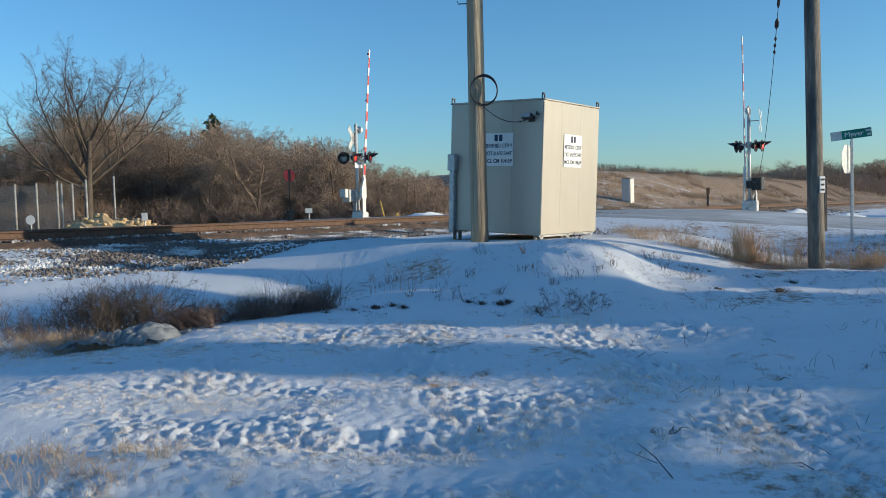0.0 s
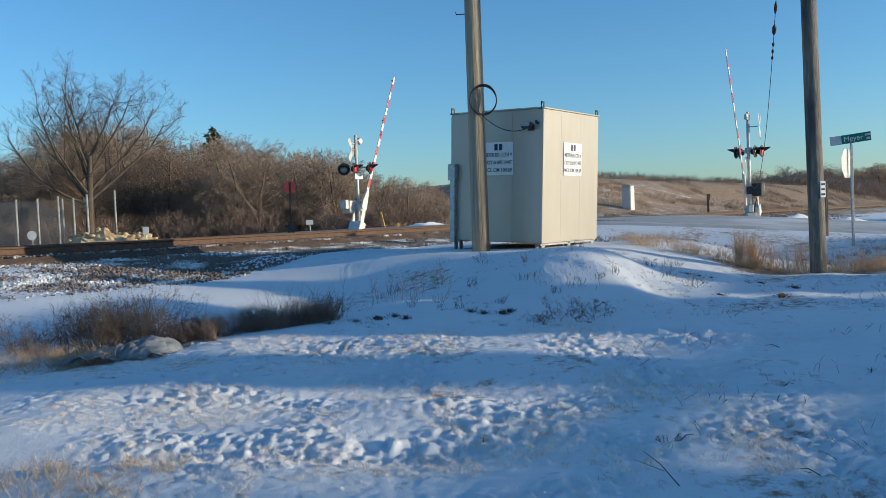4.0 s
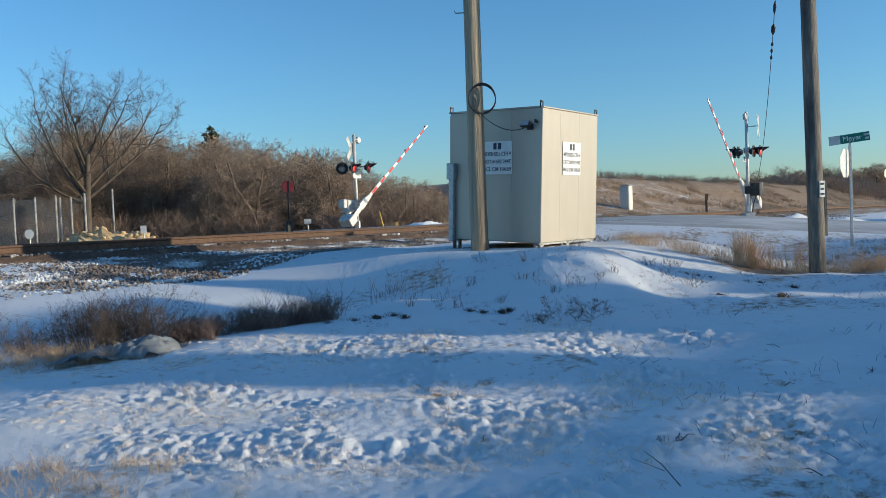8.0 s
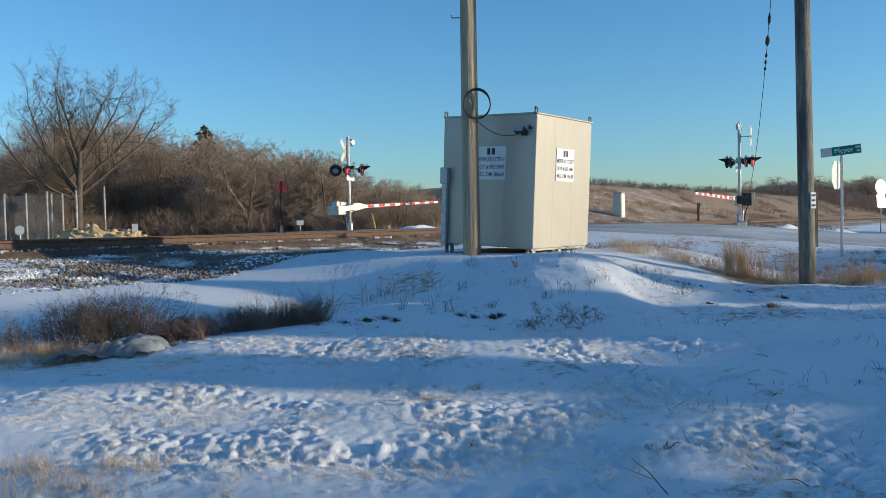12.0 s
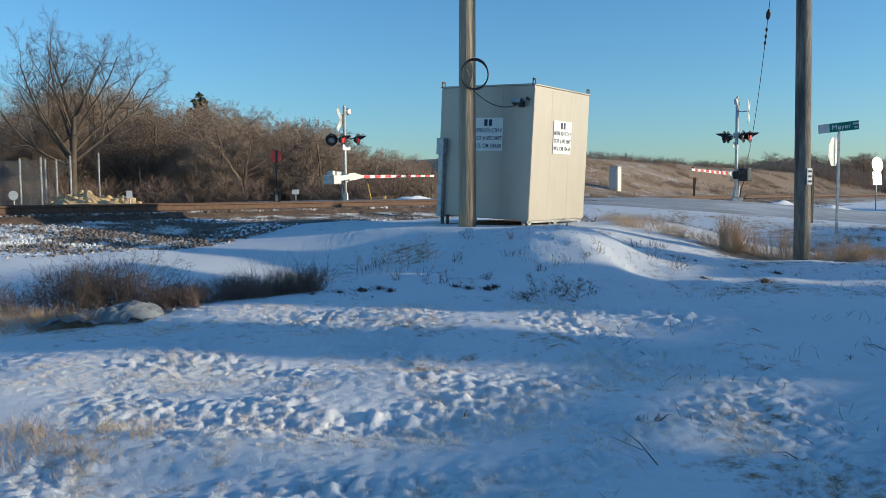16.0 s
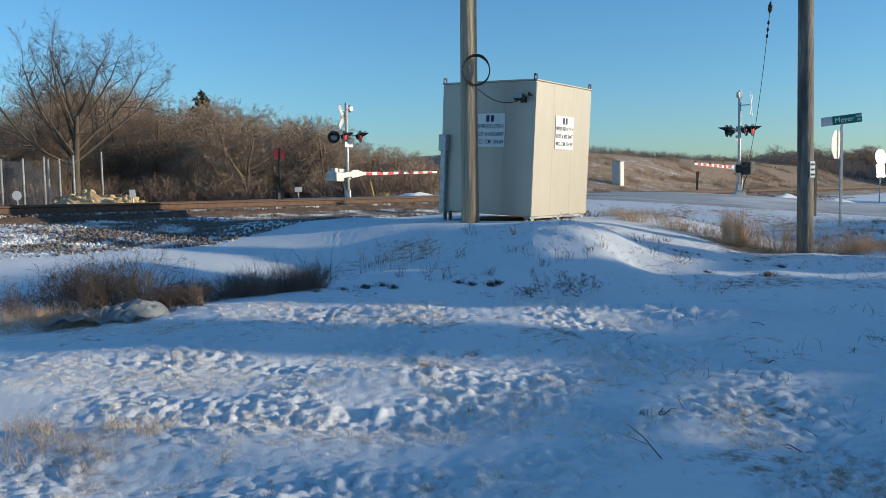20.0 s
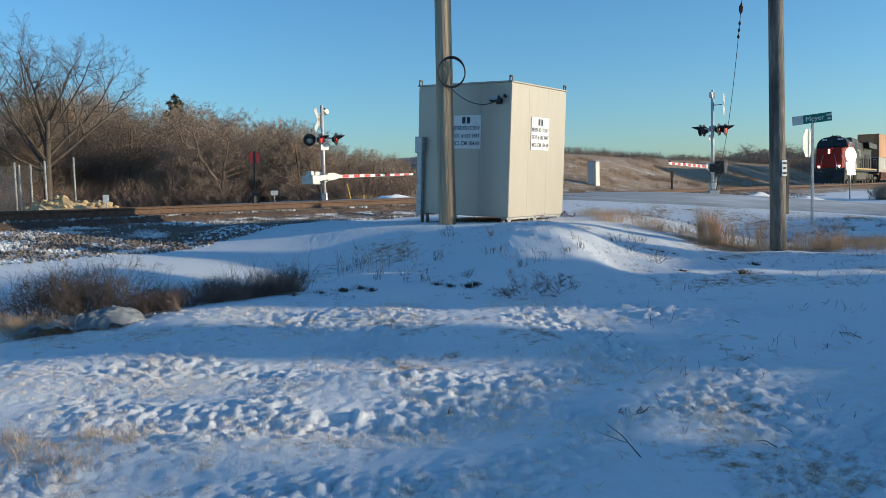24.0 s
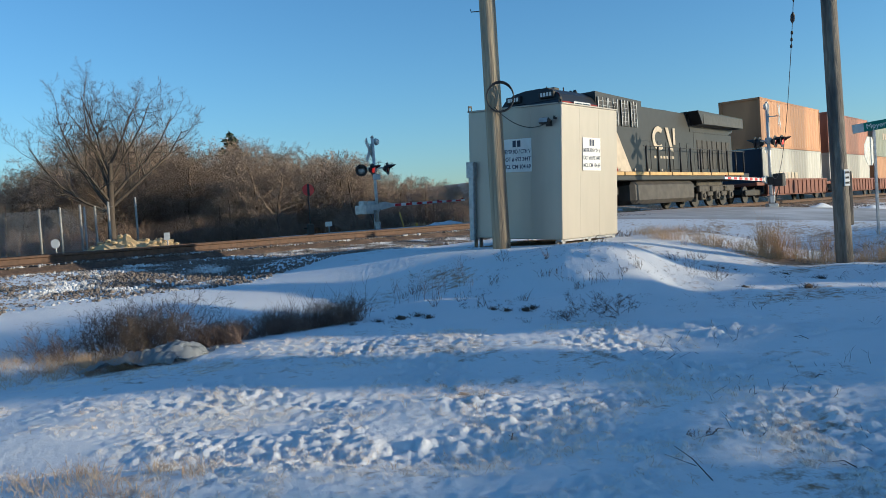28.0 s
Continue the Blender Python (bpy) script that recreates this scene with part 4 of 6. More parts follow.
wood_meshes = [tree_mesh(40 + k, WOOD, 5.2, 0.12, 6.0, 2.6) for k in range(7)]
rnd = random.Random(9)
first = {}


def place_tree(v, x, y, tall, wide, label, group):
    k = tall / 6.0
    m = pose(x, y, height(x, y) - 0.1, 0, 0, rnd.uniform(0, 360)) @ Matrix.Diagonal((k * wide, k * wide, k, 1))
    if (v, group) not in first:
        first[(v, group)] = bare_tree(wood_meshes[v], m, label, group)
    else:
        copy_thing(first[(v, group)], m).scale = (k * wide, k * wide, k)


for k in range(215):
    ray = -0.66 + 0.68 * ((k * 0.618) % 1.0)
    d = rnd.uniform(49, 88)
    # the wood falls away towards the crossing, in rounded groups
    tall = float(np.interp(ray, [-0.64, -0.53, -0.50, -0.44, -0.39, -0.34, -0.325, -0.28, -0.25, -0.22, -0.20, -0.17, -0.14, -0.10, -0.06, -0.02, 0.01], [0.08, 0.113, 0.133, 0.145, 0.138, 0.117, 0.112, 0.119, 0.114, 0.097, 0.093, 0.10, 0.094, 0.068, 0.064, 0.052, 0.038])) * d
    tall = (0.3 + tall - max(0.0, height(ray * d, d) - 1.1)) * (rnd.uniform(0.9, 1.06) if k % 3 else rnd.uniform(0.6, 0.8))
    if tall < 1.0:
        continue
    place_tree(k % 7, ray * d, d, tall, rnd.uniform(1.0, 1.4), "bare brown deciduous tree in a dense wood", "wood beyond the track")
for k in range(75):
    ray = 0.38 + 0.34 * k / 75
    d = rnd.uniform(190, 230)
    place_tree(k % 7, ray * d, d, rnd.uniform(4.4, 6.6), 2.2, "distant bare tree on the skyline", "skyline trees")


def conifer(x, y, tall, wide):
    th = thing("conifer", pose(x, y, height(x, y)), "dark green conifer rising above the bare wood", "tree")
    bm = bmesh.new()
    tube(bm, [(0, 0, -0.2), (0, 0, tall * 0.95)], [tall * 0.02, 0.02], 7)
    part("trunk", bm, BARK, th)
    rn = random.Random(5)
    vs, fs = [], []
    for k in range(2600):
        f = rn.random() ** 0.7
        z = tall * (0.25 + 0.75 * (1 - f))
        r = wide * (f ** 0.55) * rn.uniform(0.35, 1.05) * (0.75 + 0.25 * math.sin(z * 5))
        a = rn.uniform(0, math.tau)
        c = Vector((r * math.cos(a), r * math.sin(a), z - 0.25 * r))
        o = len(vs)
        for j in range(4):
            q = Vector((rn.gauss(0, 0.16), rn.gauss(0, 0.16), rn.gauss(0, 0.10)))
            vs.append(tuple(c + q))
        fs += [(o, o + 1, o + 2), (o, o + 2, o + 3), (o, o + 1, o + 3), (o + 1, o + 2, o + 3)]
    me = bpy.data.meshes.new("foliage")
    me.from_pydata(vs, [], fs)
    me.materials.append(NEEDLE)
    new("foliage", me).parent = th
    return th


conifer(-23.4, 80.0, 9.6, 3.3)


def twig_mass(name, spots, material, label, category, count, hgt, lean=0.5, rad=0.006, fork=2):
    """Dry stalks and twigs in one piece: spots of (x, y, radius)."""
    rnd = random.Random(len(name) * 7 + count)
    vs, fs = [], []
    for k in range(count):
        x0, y0, r0 = spots[k % len(spots)]
        a, q = rnd.uniform(0, math.tau), r0 * math.sqrt(rnd.random())
        p = Vector((x0 + q * math.cos(a), y0 + q * math.sin(a), 0))
        p.z = (rough_height(p.x, p.y) if p.length < 9.5 else height(p.x, p.y)) - 0.012
        h = rnd.uniform(*hgt)
        d = Vector((rnd.gauss(0, lean), rnd.gauss(0, lean), 1)).normalized()
        stems = [(p, d, h, rad)]
        for f in range(fork):
            t = rnd.uniform(0.3, 0.8)
            stems.append((p + d * h * t, (d + Vector((rnd.gauss(0, 0.5), rnd.gauss(0, 0.5), 0.1))).normalized(), h * rnd.uniform(0.25, 0.5), rad * 0.7))
        for q0, dd, hh, rr in stems:
            o = len(vs)
            side = dd.orthogonal().normalized()
            side2 = dd.cross(side)
            bend = Vector((rnd.gauss(0, 0.12), rnd.gauss(0, 0.12), -0.05)) * hh
            mid, end = q0 + dd * hh * 0.55, q0 + dd * hh + bend
            for c, w in ((q0, rr), (mid, rr * 0.8), (end, rr * 0.25)):
                for j in range(3):
                    aa = j * math.tau / 3
                    vs.append(tuple(c + w * (math.cos(aa) * side + math.sin(aa) * side2)))
            for i in range(2):
                for j in range(3):
                    fs.append((o + 3 * i + j, o + 3 * i + (j + 1) % 3, o + 3 * i + 3 + (j + 1) % 3, o + 3 * i + 3 + j))
    me = bpy.data.meshes.new(name)
    me.from_pydata(vs, [], fs)
    me.materials.append(material)
    return tagged(new(name, me), label, category, kind="stuff")


# understorey of the wood
rnd = random.Random(3)
under = []
for k in range(160):
    d = rnd.uniform(46, 60)
    ray = rnd.uniform(-0.6, -0.0)
    under.append((ray * d, d, 1.4))
twig_mass("undergrowth", under, UNDER, "dense brown undergrowth along the wood's edge", "undergrowth", 8000, (0.5, 2.0), 0.75, 0.012, 5)

crest = []
for k in range(260):
    p = sm(46 + 150 * (k / 260) ** 1.4, rnd.uniform(37, 46))
    crest.append((p.x, p.y, 1.2))
hedge = []
for k in range(220):
    ray, d = 0.40 + 0.3 * k / 220, rnd.uniform(140, 175)
    hedge.append((ray * d, d, 2.5))
twig_mass("far_thicket", hedge, TWIG, "dense dark thicket along the far skyline", "thicket", 4200, (0.9, 2.3), 0.5, 0.045, 5)
twig_mass("hill_brush", crest, TWIG, "low bare brush along the hill crest", "brush", 6500, (0.25, 1.0), 0.45, 0.016, 3)
face = []
for k in range(160):
    p = sm(34 + 150 * (k / 160) ** 1.3, rnd.uniform(23.5, 41))
    face.append((p.x, p.y, rnd.uniform(0.6, 2.2)))
twig_mass("hill_grass", face, PALE_GRASS, "dry brown grass on the hillside", "grass", 22000, (0.12, 0.5), 0.8, 0.016, 1)

# brush in the ditch
def scattered(seed, spots, n, r):
    """Smaller uneven clumps strewn round some spots."""
    rn = random.Random(seed)
    out = []
    for k in range(n):
        x, y, q = spots[k % len(spots)]
        out.append((x + rn.gauss(0, q * 0.7), y + rn.gauss(0, q * 0.6), r * rn.uniform(0.3, 1.3)))
    return out


def bush(x, y, wide, tall, n, seed, material, label, r=0.004):
    """A leafless bush: stems that fan out from the base and fork twice."""
    rn = random.Random(seed)
    vs, fs = [], []
    spec = dict(wob=0.2, up=0.03, taper=0.4, depth=3, kids=(5, 4, 3), low=(0.25, 0.2, 0.2), angle=(20, 55), thin=0.6, len=(0.55, 0.6, 0.6), min=0.0013)
    for k in range(n):
        a, t = rn.uniform(0, math.tau), rn.uniform(0.1, 1.25)
        bx, by = x + 0.35 * wide * rn.gauss(0, 1), y + 0.2 * wide * rn.gauss(0, 1)
        ln = tall * rn.uniform(0.5, 1.0)
        branch(rn, vs, fs, Vector((bx, by, height(bx, by) - 0.02)), Vector((math.sin(t) * math.cos(a), 0.6 * math.sin(t) * math.sin(a), math.cos(t))), ln, r, 1, dict(spec, depth=4, kids=(0, 6, 4, 3), low=(0, 0.25, 0.2, 0.2), len=(1, 0.55, 0.6, 0.6)))
    me = bpy.data.meshes.new("bush")
    me.from_pydata(vs, [], fs)
    me.materials.append(material)
    return tagged(new("bush", me), label, "bush")


bush(-3.75, 8.9, 0.72, 0.6, 125, 1, TWIG_BRUSH, "dark leafless bush in the snowy ditch")
bush(-4.15, 8.95, 0.45, 0.45, 22, 2, TWIG_BRUSH, "small leafless bush in the snowy ditch")
bush(-4.75, 8.7, 0.5, 0.42, 24, 3, RED_GRASS, "low leafless bush at the ditch edge")
twig_mass("ditch_grass", scattered(2, [(-4.35, 8.25, 0.35), (-4.7, 8.2, 0.4), (-4.0, 8.35, 0.3), (-5.1, 8.5, 0.4), (-3.6, 8.15, 0.12), (-4.5, 8.6, 0.4)], 60, 0.09), PALE_GRASS, "matted dry grass at the ditch edge", "grass", 1500, (0.05, 0.26), 0.8, 0.0017, 1)
twig_mass("ditch_weeds", scattered(3, [(-3.15, 9.0, 0.25), (-2.95, 9.15, 0.22), (-2.7, 9.3, 0.25), (-2.45, 9.5, 0.25), (-2.2, 9.65, 0.25), (-1.95, 9.8, 0.2), (-1.7, 10.0, 0.12)], 70, 0.14), RED_GRASS, "russet dry weeds in the ditch", "weeds", 2900, (0.05, 0.38), 0.55, 0.0021, 2)
twig_mass("tall_stems", scattered(4, [(-1.6, 10.1, 0.2), (-2.1, 9.9, 0.3), (-0.9, 11.3, 0.4), (-0.3, 11.6, 0.4)], 24, 0.06), RED_GRASS, "tall thin russet stems above the weeds", "weeds", 70, (0.25, 0.55), 0.15, 0.002, 3)
ridge = [(3.4 + 0.28 * k, 14.6 - 0.125 * k + 0.15 * math.sin(2.1 * k), 0.2 + 0.05 * (k % 3)) for k in range(18)]
twig_mass("golden_grass", scattered(21, ridge, 150, 0.16), GOLD_GRASS, "dry golden grass along the ridge round the pole", "grass", 2300, (0.06, 0.32), 0.45, 0.0018, 2)
twig_mass("golden_clump", [(4.95, 13.75, 0.1), (5.06, 13.65, 0.07), (4.86, 13.8, 0.06)], GOLD_GRASS, "dense upright clump of tall golden grass", "grass", 260, (0.25, 0.72), 0.15, 0.002, 2)
twig_mass("golden_stalks", scattered(22, ridge[6:13], 30, 0.1), GOLD_GRASS, "loose tall golden stalks beside the pole", "grass", 300, (0.3, 0.62), 0.22, 0.0022, 2)
twig_mass("verge_grass", [(7.4, 13.6, 0.7), (8.5, 14.4, 0.9), (9.5, 15.5, 1.2), (4.0, 16.5, 0.8)], PALE_GRASS, "short dry verge grass", "grass", 1600, (0.06, 0.22), 0.5, 0.003, 1)
twig_mass("swale_weeds", scattered(12, [(3.2, 16.8, 0.6), (4.4, 17.2, 0.7), (5.6, 17.0, 0.7), (7.0, 17.4, 0.8), (8.2, 17.6, 0.8), (9.3, 18.2, 0.8), (11.0, 19.5, 0.9)], 60, 0.12), RED_GRASS, "low brown weeds in the snowy swale by the road", "weeds", 900, (0.04, 0.2), 0.8, 0.004, 2)
twig_mass("roadside_bush", scattered(13, [(27.5, 47.0, 0.8), (29.0, 48.0, 1.0), (30.5, 49.0, 1.0)], 30, 0.4), TWIG, "brown roadside brush by the far sign", "brush", 900, (0.3, 1.1), 0.6, 0.012, 4)
for k, (x, y, wide, tall, n) in enumerate(((0.98, 9.0, 0.1, 0.2, 9), (1.22, 9.15, 0.1, 0.42, 3), (1.6, 9.2, 0.09, 0.3, 9), (1.38, 9.05, 0.08, 0.18, 4))):
    bush(x, y, wide, tall, n, 20 + k, RED_GRASS, "small dry weed clump on the snowy mound", 0.0025)


def blades(name, tufts, each, hgt, rad, lean, material, label, seed):
    """Short tapering blades in tufts of (x, y, radius, vigour), in one piece."""
    rg = np.random.default_rng(seed)
    t = np.repeat(np.array(tufts), each, axis=0)
    n = len(t)
    a, q = rg.uniform(0, math.tau, n), t[:, 2] * np.sqrt(rg.random(n))
    x, y = t[:, 0] + q * np.cos(a), t[:, 1] + q * np.sin(a)
    z = np.array([rough_height(u, v) for u, v in zip(x.tolist(), y.tolist())]) - 0.004
    h = rg.uniform(hgt[0], hgt[1], n) * t[:, 3]
    base = np.stack([x, y, z], 1)
    tip = base + np.stack([rg.normal(0, lean, n) * h, rg.normal(0, lean, n) * h, h], 1)
    w = rad * rg.uniform(0.6, 1.3, n)
    turn = rg.uniform(0, math.tau, n)
    vs = np.empty((n, 4, 3))
    for k in range(3):
        vs[:, k] = base + np.stack([w * np.cos(turn + k * 2.0944), w * np.sin(turn + k * 2.0944), np.zeros(n)], 1)
    vs[:, 3] = tip
    o = np.arange(n)[:, None] * 4
    fs = np.concatenate([o + np.array(f) for f in ((0, 1, 3), (1, 2, 3), (2, 0, 3))])
    me = bpy.data.meshes.new(name)
    me.from_pydata(vs.reshape(-1, 3).tolist(), [], fs.tolist())
    me.materials.append(material)
    return tagged(new(name, me), label, "grass", kind="stuff")


rnd = random.Random(31)
tufts = []
while len(tufts) < 3600:
    x, y = rnd.uniform(-4.4, 2.0), rnd.choice((rnd.uniform(3.3, 6.6), rnd.uniform(3.3, 6.6), rnd.uniform(4.4, 6.4), rnd.uniform(7.2, 8.8)))
    c = noise.noise((x * 1.3, y * 1.6, 5))
    if c > -0.12 + rnd.uniform(-0.2, 0.2):
        tufts.append((x, y, rnd.uniform(0.02, 0.07), 0.6 + 0.9 * max(0, c) + rnd.uniform(-0.2, 0.3)))
more = []
for k in range(260):
    more.append((rnd.gauss(2.0, 0.3), rnd.gauss(5.4, 0.3), rnd.uniform(0.02, 0.06), rnd.uniform(0.25, 0.6)))
    more.append((rnd.gauss(3.0, 0.3), rnd.gauss(5.3, 0.45), rnd.uniform(0.02, 0.06), rnd.uniform(0.25, 0.7)))
blades("frosted_tufts", tufts + more, 40, (0.006, 0.026), 0.0021, 0.8, FROST, "frosted grass tufts poking through the snow", 1)
blades("straw_tufts", tufts[::2], 7, (0.008, 0.03), 0.0011, 0.5, PALE_GRASS, "fine dry straw among frosted tufts", 2)
tufts = [t[:3] for t in tufts[:3600:9]]
twig_mass("dry_tufts", tufts, PALE_GRASS, "short dry grass tufts poking through the snow", "grass", 900, (0.03, 0.09), 0.7, 0.0014, 1)
twig_mass("near_grass", [(rnd.uniform(-2.9, -1.5), rnd.uniform(4.0, 4.7), 0.09) for k in range(26)], PALE_GRASS, "tall dry tan grass rising out of the snow", "grass", 700, (0.03, 0.15), 0.5, 0.0013, 1)
tufts = [(rnd.uniform(1.5, 7), rnd.uniform(4.0, 12), rnd.uniform(0.1, 0.3)) for k in range(70)]
twig_mass("thin_stalks", tufts, TWIG_BRUSH, "scattered thin dry stalks in the snow", "stalks", 420, (0.04, 0.14), 0.9, 0.002, 1)
tufts = [(rnd.uniform(-2.2, 3.5), rnd.uniform(10.2, 12.8), rnd.uniform(0.05, 0.15)) for k in range(26)]
specks = []
while len(specks) < 420:
    x, y = rnd.uniform(-2.6, 6.8), rnd.uniform(9.0, 13.2)
    if noise.noise((x * 0.9, y * 1.3, 12)) > 0.02:
        specks.append((x, y, rnd.uniform(0.02, 0.1)))
blades("stubble", [(x, y, r, 1.0) for x, y, r in specks], 7, (0.01, 0.04), 0.003, 1.3, TWIG_BRUSH, "dark stubble and twig bits showing through snow", 3)
twig_mass("slope_weeds", tufts, RED_GRASS, "russet weed tufts on the mound", "weeds", 330, (0.06, 0.2), 0.4, 0.0025, 2)

# dark clods of earth breaking the snow on the mound
for k, (x, y, r) in enumerate(((-0.95, 9.75, 0.09), (-0.75, 9.9, 0.06), (-0.6, 9.7, 0.05), (0.35, 9.8, 0.05), (0.6, 9.75, 0.07), (0.68, 9.85, 0.05), (0.2, 9.95, 0.04), (-1.2, 9.6, 0.05), (3.6, 11.9, 0.09), (3.75, 11.8, 0.07), (3.45, 11.95, 0.05), (3.45, 10.4, 0.07), (4.15, 10.2, 0.08), (4.4, 11.6, 0.05), (4.6, 10.9, 0.05), (-1.5, 9.5, 0.04))):
    rn = random.Random(k + 70)
    bm = bmesh.new()
    bmesh.ops.create_icosphere(bm, subdivisions=3, radius=r * 0.42)
    for v in bm.verts:
        v.co = Vector((v.co.x * 1.5, v.co.y * 1.1, v.co.z * 0.75)) * (1 + 1.1 * noise.noise(v.co * 22 + Vector((k, 0, 0))) + 0.5 * noise.noise(v.co * 60))
    ob = part("earth_clod", bm, TIE, None)
    ob.matrix_world = pose(x, y, height(x, y) + 0.01, 0, 0, rn.uniform(0, 360))
    tagged(ob, "dark frozen clod of earth breaking through snow", "earth clod", "clods on the mound")
    twig_mass("clod_weed", [(x, y, r * 1.5)], TWIG_BRUSH, "few dry stalks round a clod of earth", "weed", 46, (0.02, 0.09), 0.8, 0.0018, 3)

# fallen twigs lying on the snow
for k, (x, y, a, ln) in enumerate(((1.32, 4.75, 35, 0.12), (1.12, 4.07, 100, 0.45), (3.2, 6.2, 60, 0.14), (3.7, 6.6, 120, 0.2), (2.4, 5.9, 20, 0.1), (0.15, 5.0, 80, 0.1), (2.9, 7.2, 150, 0.12), (1.9, 4.2, 140, 0.12))):
    bm = bmesh.new()
    z = rough_height(x, y)
    d = Vector((math.cos(radians(a)), math.sin(radians(a)), 0.12))
    p = Vector((x, y, z + 0.01))
    tube(bm, [p, p + d * ln * 0.5 + Vector((0, 0, 0.02)), p + d * ln], [0.0035, 0.003, 0.0015], 5)
    tube(bm, [p + d * ln * 0.4, p + d * ln * 0.6 + Vector((-d.y, d.x, 0.3)) * ln * 0.3], [0.0025, 0.001], 4)
    tagged(part("twig", bm, TWIG_BRUSH, None), "thin dark twig lying on the snow", "twig", "fallen twigs")

bush(1.27, 4.75, 0.03, 0.12, 2, 40, RED_GRASS, "small dead plant sticking out of the snow", 0.0025)

# clear plastic sheet crumpled over the ditch edge
PLASTIC = mat("cloudy_plastic", (0.42, 0.44, 0.46), (0.32, 0.34, 0.36), 0.35, 0, 4, 0.2)
bm = bmesh.new()
nx, ny = 60, 30
grid = []
for j in range(ny + 1):
    row = []
    for i in range(nx + 1):
        u, v = i / nx, j / ny
        x, y = -4.1 + 1.15 * u + 0.1 * v, 7.95 + 0.6 * v + 0.12 * u
        hump = 0.15 * math.sqrt(max(0.0, 1 - ((u - 0.72) / 0.27) ** 2 - ((v - 0.5) / 0.5) ** 2)) + 0.07 * math.exp(-((u - 0.3) / 0.2) ** 2)
        fold = 0.09 * abs(noise.noise((u * 6 + v * 2, v * 2.5, 1))) + 0.06 * abs(noise.noise((u * 13 - v * 5, v * 5, 2))) + 0.02 * noise.noise((u * 24, v * 14, 3)) - 0.03
        row.append(bm.verts.new((x, y + 0.06 * noise.noise((u * 4, v * 4, 6)), height(x, y) + 0.015 + hump + fold)))
    grid.append(row)
for j in range(ny):
    for i in range(nx):
        bm.faces.new((grid[j][i], grid[j][i + 1], grid[j + 1][i + 1], grid[j + 1][i]))
bmesh.ops.solidify(bm, geom=bm.faces[:], thickness=0.006)
ob = part("plastic_sheet", bm, PLASTIC, None, smooth=True)
tagged(ob, "crumpled cloudy plastic sheet frozen over the ditch edge", "plastic sheet")

# ---- low house, sheds and trees, unseen towards the sun, added to shade the foreground
SUNF = Matrix(((0.98, 0.196, 0, 0), (-0.196, 0.98, 0, 0), (0, 0, 1, 0), (0, 0, 0, 1)))
house = thing("house", SUNF @ pose(22, 0, 0), "unseen low pale house with a dark gabled roof, added to shade the snow", "house")
bm = bmesh.new()
box(bm, (-2.4, -11, -0.8), (2.4, 4.4, 2.4))
part("wall", bm, WHITE, house)
bm = bmesh.new()
prism(bm, [(-2.8, 2.35), (0, 3.7), (2.8, 2.35), (2.8, 2.25), (-2.8, 2.25)], -11.3, 4.45)
for v in bm.verts:
    if v.co.y > 0 and v.co.z > 3:
        v.co.z = 3.62
part("roof", bm, DARK, house)
# block and raised beam, shaped to let a slit of sun reach the snow
bm = bmesh.new()
box(bm, (-1.6, 4.46, -0.8), (1.6, 6.15, 3.1))
part("porch", bm, WHITE, house)
bm = bmesh.new()
box(bm, (-0.12, 4.46, 3.43), (0.12, 6.15, 3.6), 0.01)
part("porch_beam", bm, DARK, house)
for yy in (4.5, 6.1):
    bm = bmesh.new()
    box(bm, (-0.1, yy - 0.05, 3.1), (0.1, yy + 0.05, 3.44))
    part("porch_post", bm, DARK, house)
# low block, added so the far snow band is only part shaded
bm = bmesh.new()
box(bm, (-1.6, 7.2, -0.8), (1.6, 8.5, 2.9))
part("annexe", bm, WHITE, house)
bm = bmesh.new()
prism(bm, [(-1.9, 2.8), (0, 3.54), (1.9, 2.8), (1.9, 2.7), (-1.9, 2.7)], 7.15, 8.55)
part("annexe_roof", bm, DARK, house)
# unseen masses, placed so their shadows fall across the mound
for mid, half, wall, ridge, label in ((9.5, 1.24, 4.7, 5.6, "unseen tall plain barn, added to shade the mound front"), (12.2, 1.1, 2.7, 3.48, "unseen low plain shed, added to shade the low ground")):
    barn = thing("shed", SUNF @ pose(26 if mid < 11 else 21, mid, 0), label, "shed")
    bm = bmesh.new()
    box(bm, (-1.4, -half, -0.8), (1.4, half, wall))
    part("wall", bm, WHITE, barn)
    bm = bmesh.new()
    prism(bm, [(-1.7, wall), (0, ridge), (1.7, wall), (1.7, wall - 0.1), (-1.7, wall - 0.1)], -half - 0.03, half + 0.03)
    part("roof", bm, DARK, barn)
# house beyond the view, added only to shade the swale
far = thing("house", SUNF @ pose(60, 19.5, 0), "unseen tall pale house across the road, added to shade the swale", "house")
bm = bmesh.new()
box(bm, (-3, -3.0, -0.8), (3, 3.0, 7.0))
part("wall", bm, WHITE, far)
bm = bmesh.new()
prism(bm, [(-3.4, 6.95), (0, 8.85), (3.4, 6.95), (3.4, 6.8), (-3.4, 6.8)], -3.2, 3.2)
part("roof", bm, DARK, far)
# unseen evergreens, each added for a band of shade on the ground
for pp, hh, ww in ((6.68, 8.0, 0.6), (12.45, 4.8, 0.5), (-8, 8, 2.0)):
    q = SUNF @ Vector((21.0, pp, 0))
    t = conifer(q.x, q.y, hh, ww)
    t["label"] = "unseen slim dark evergreen, added to shade a strip of snow"

# unseen bare tree added behind the house; its twigs thin light on nearest snow
q = SUNF @ Vector((33.0, 3.9, 0))
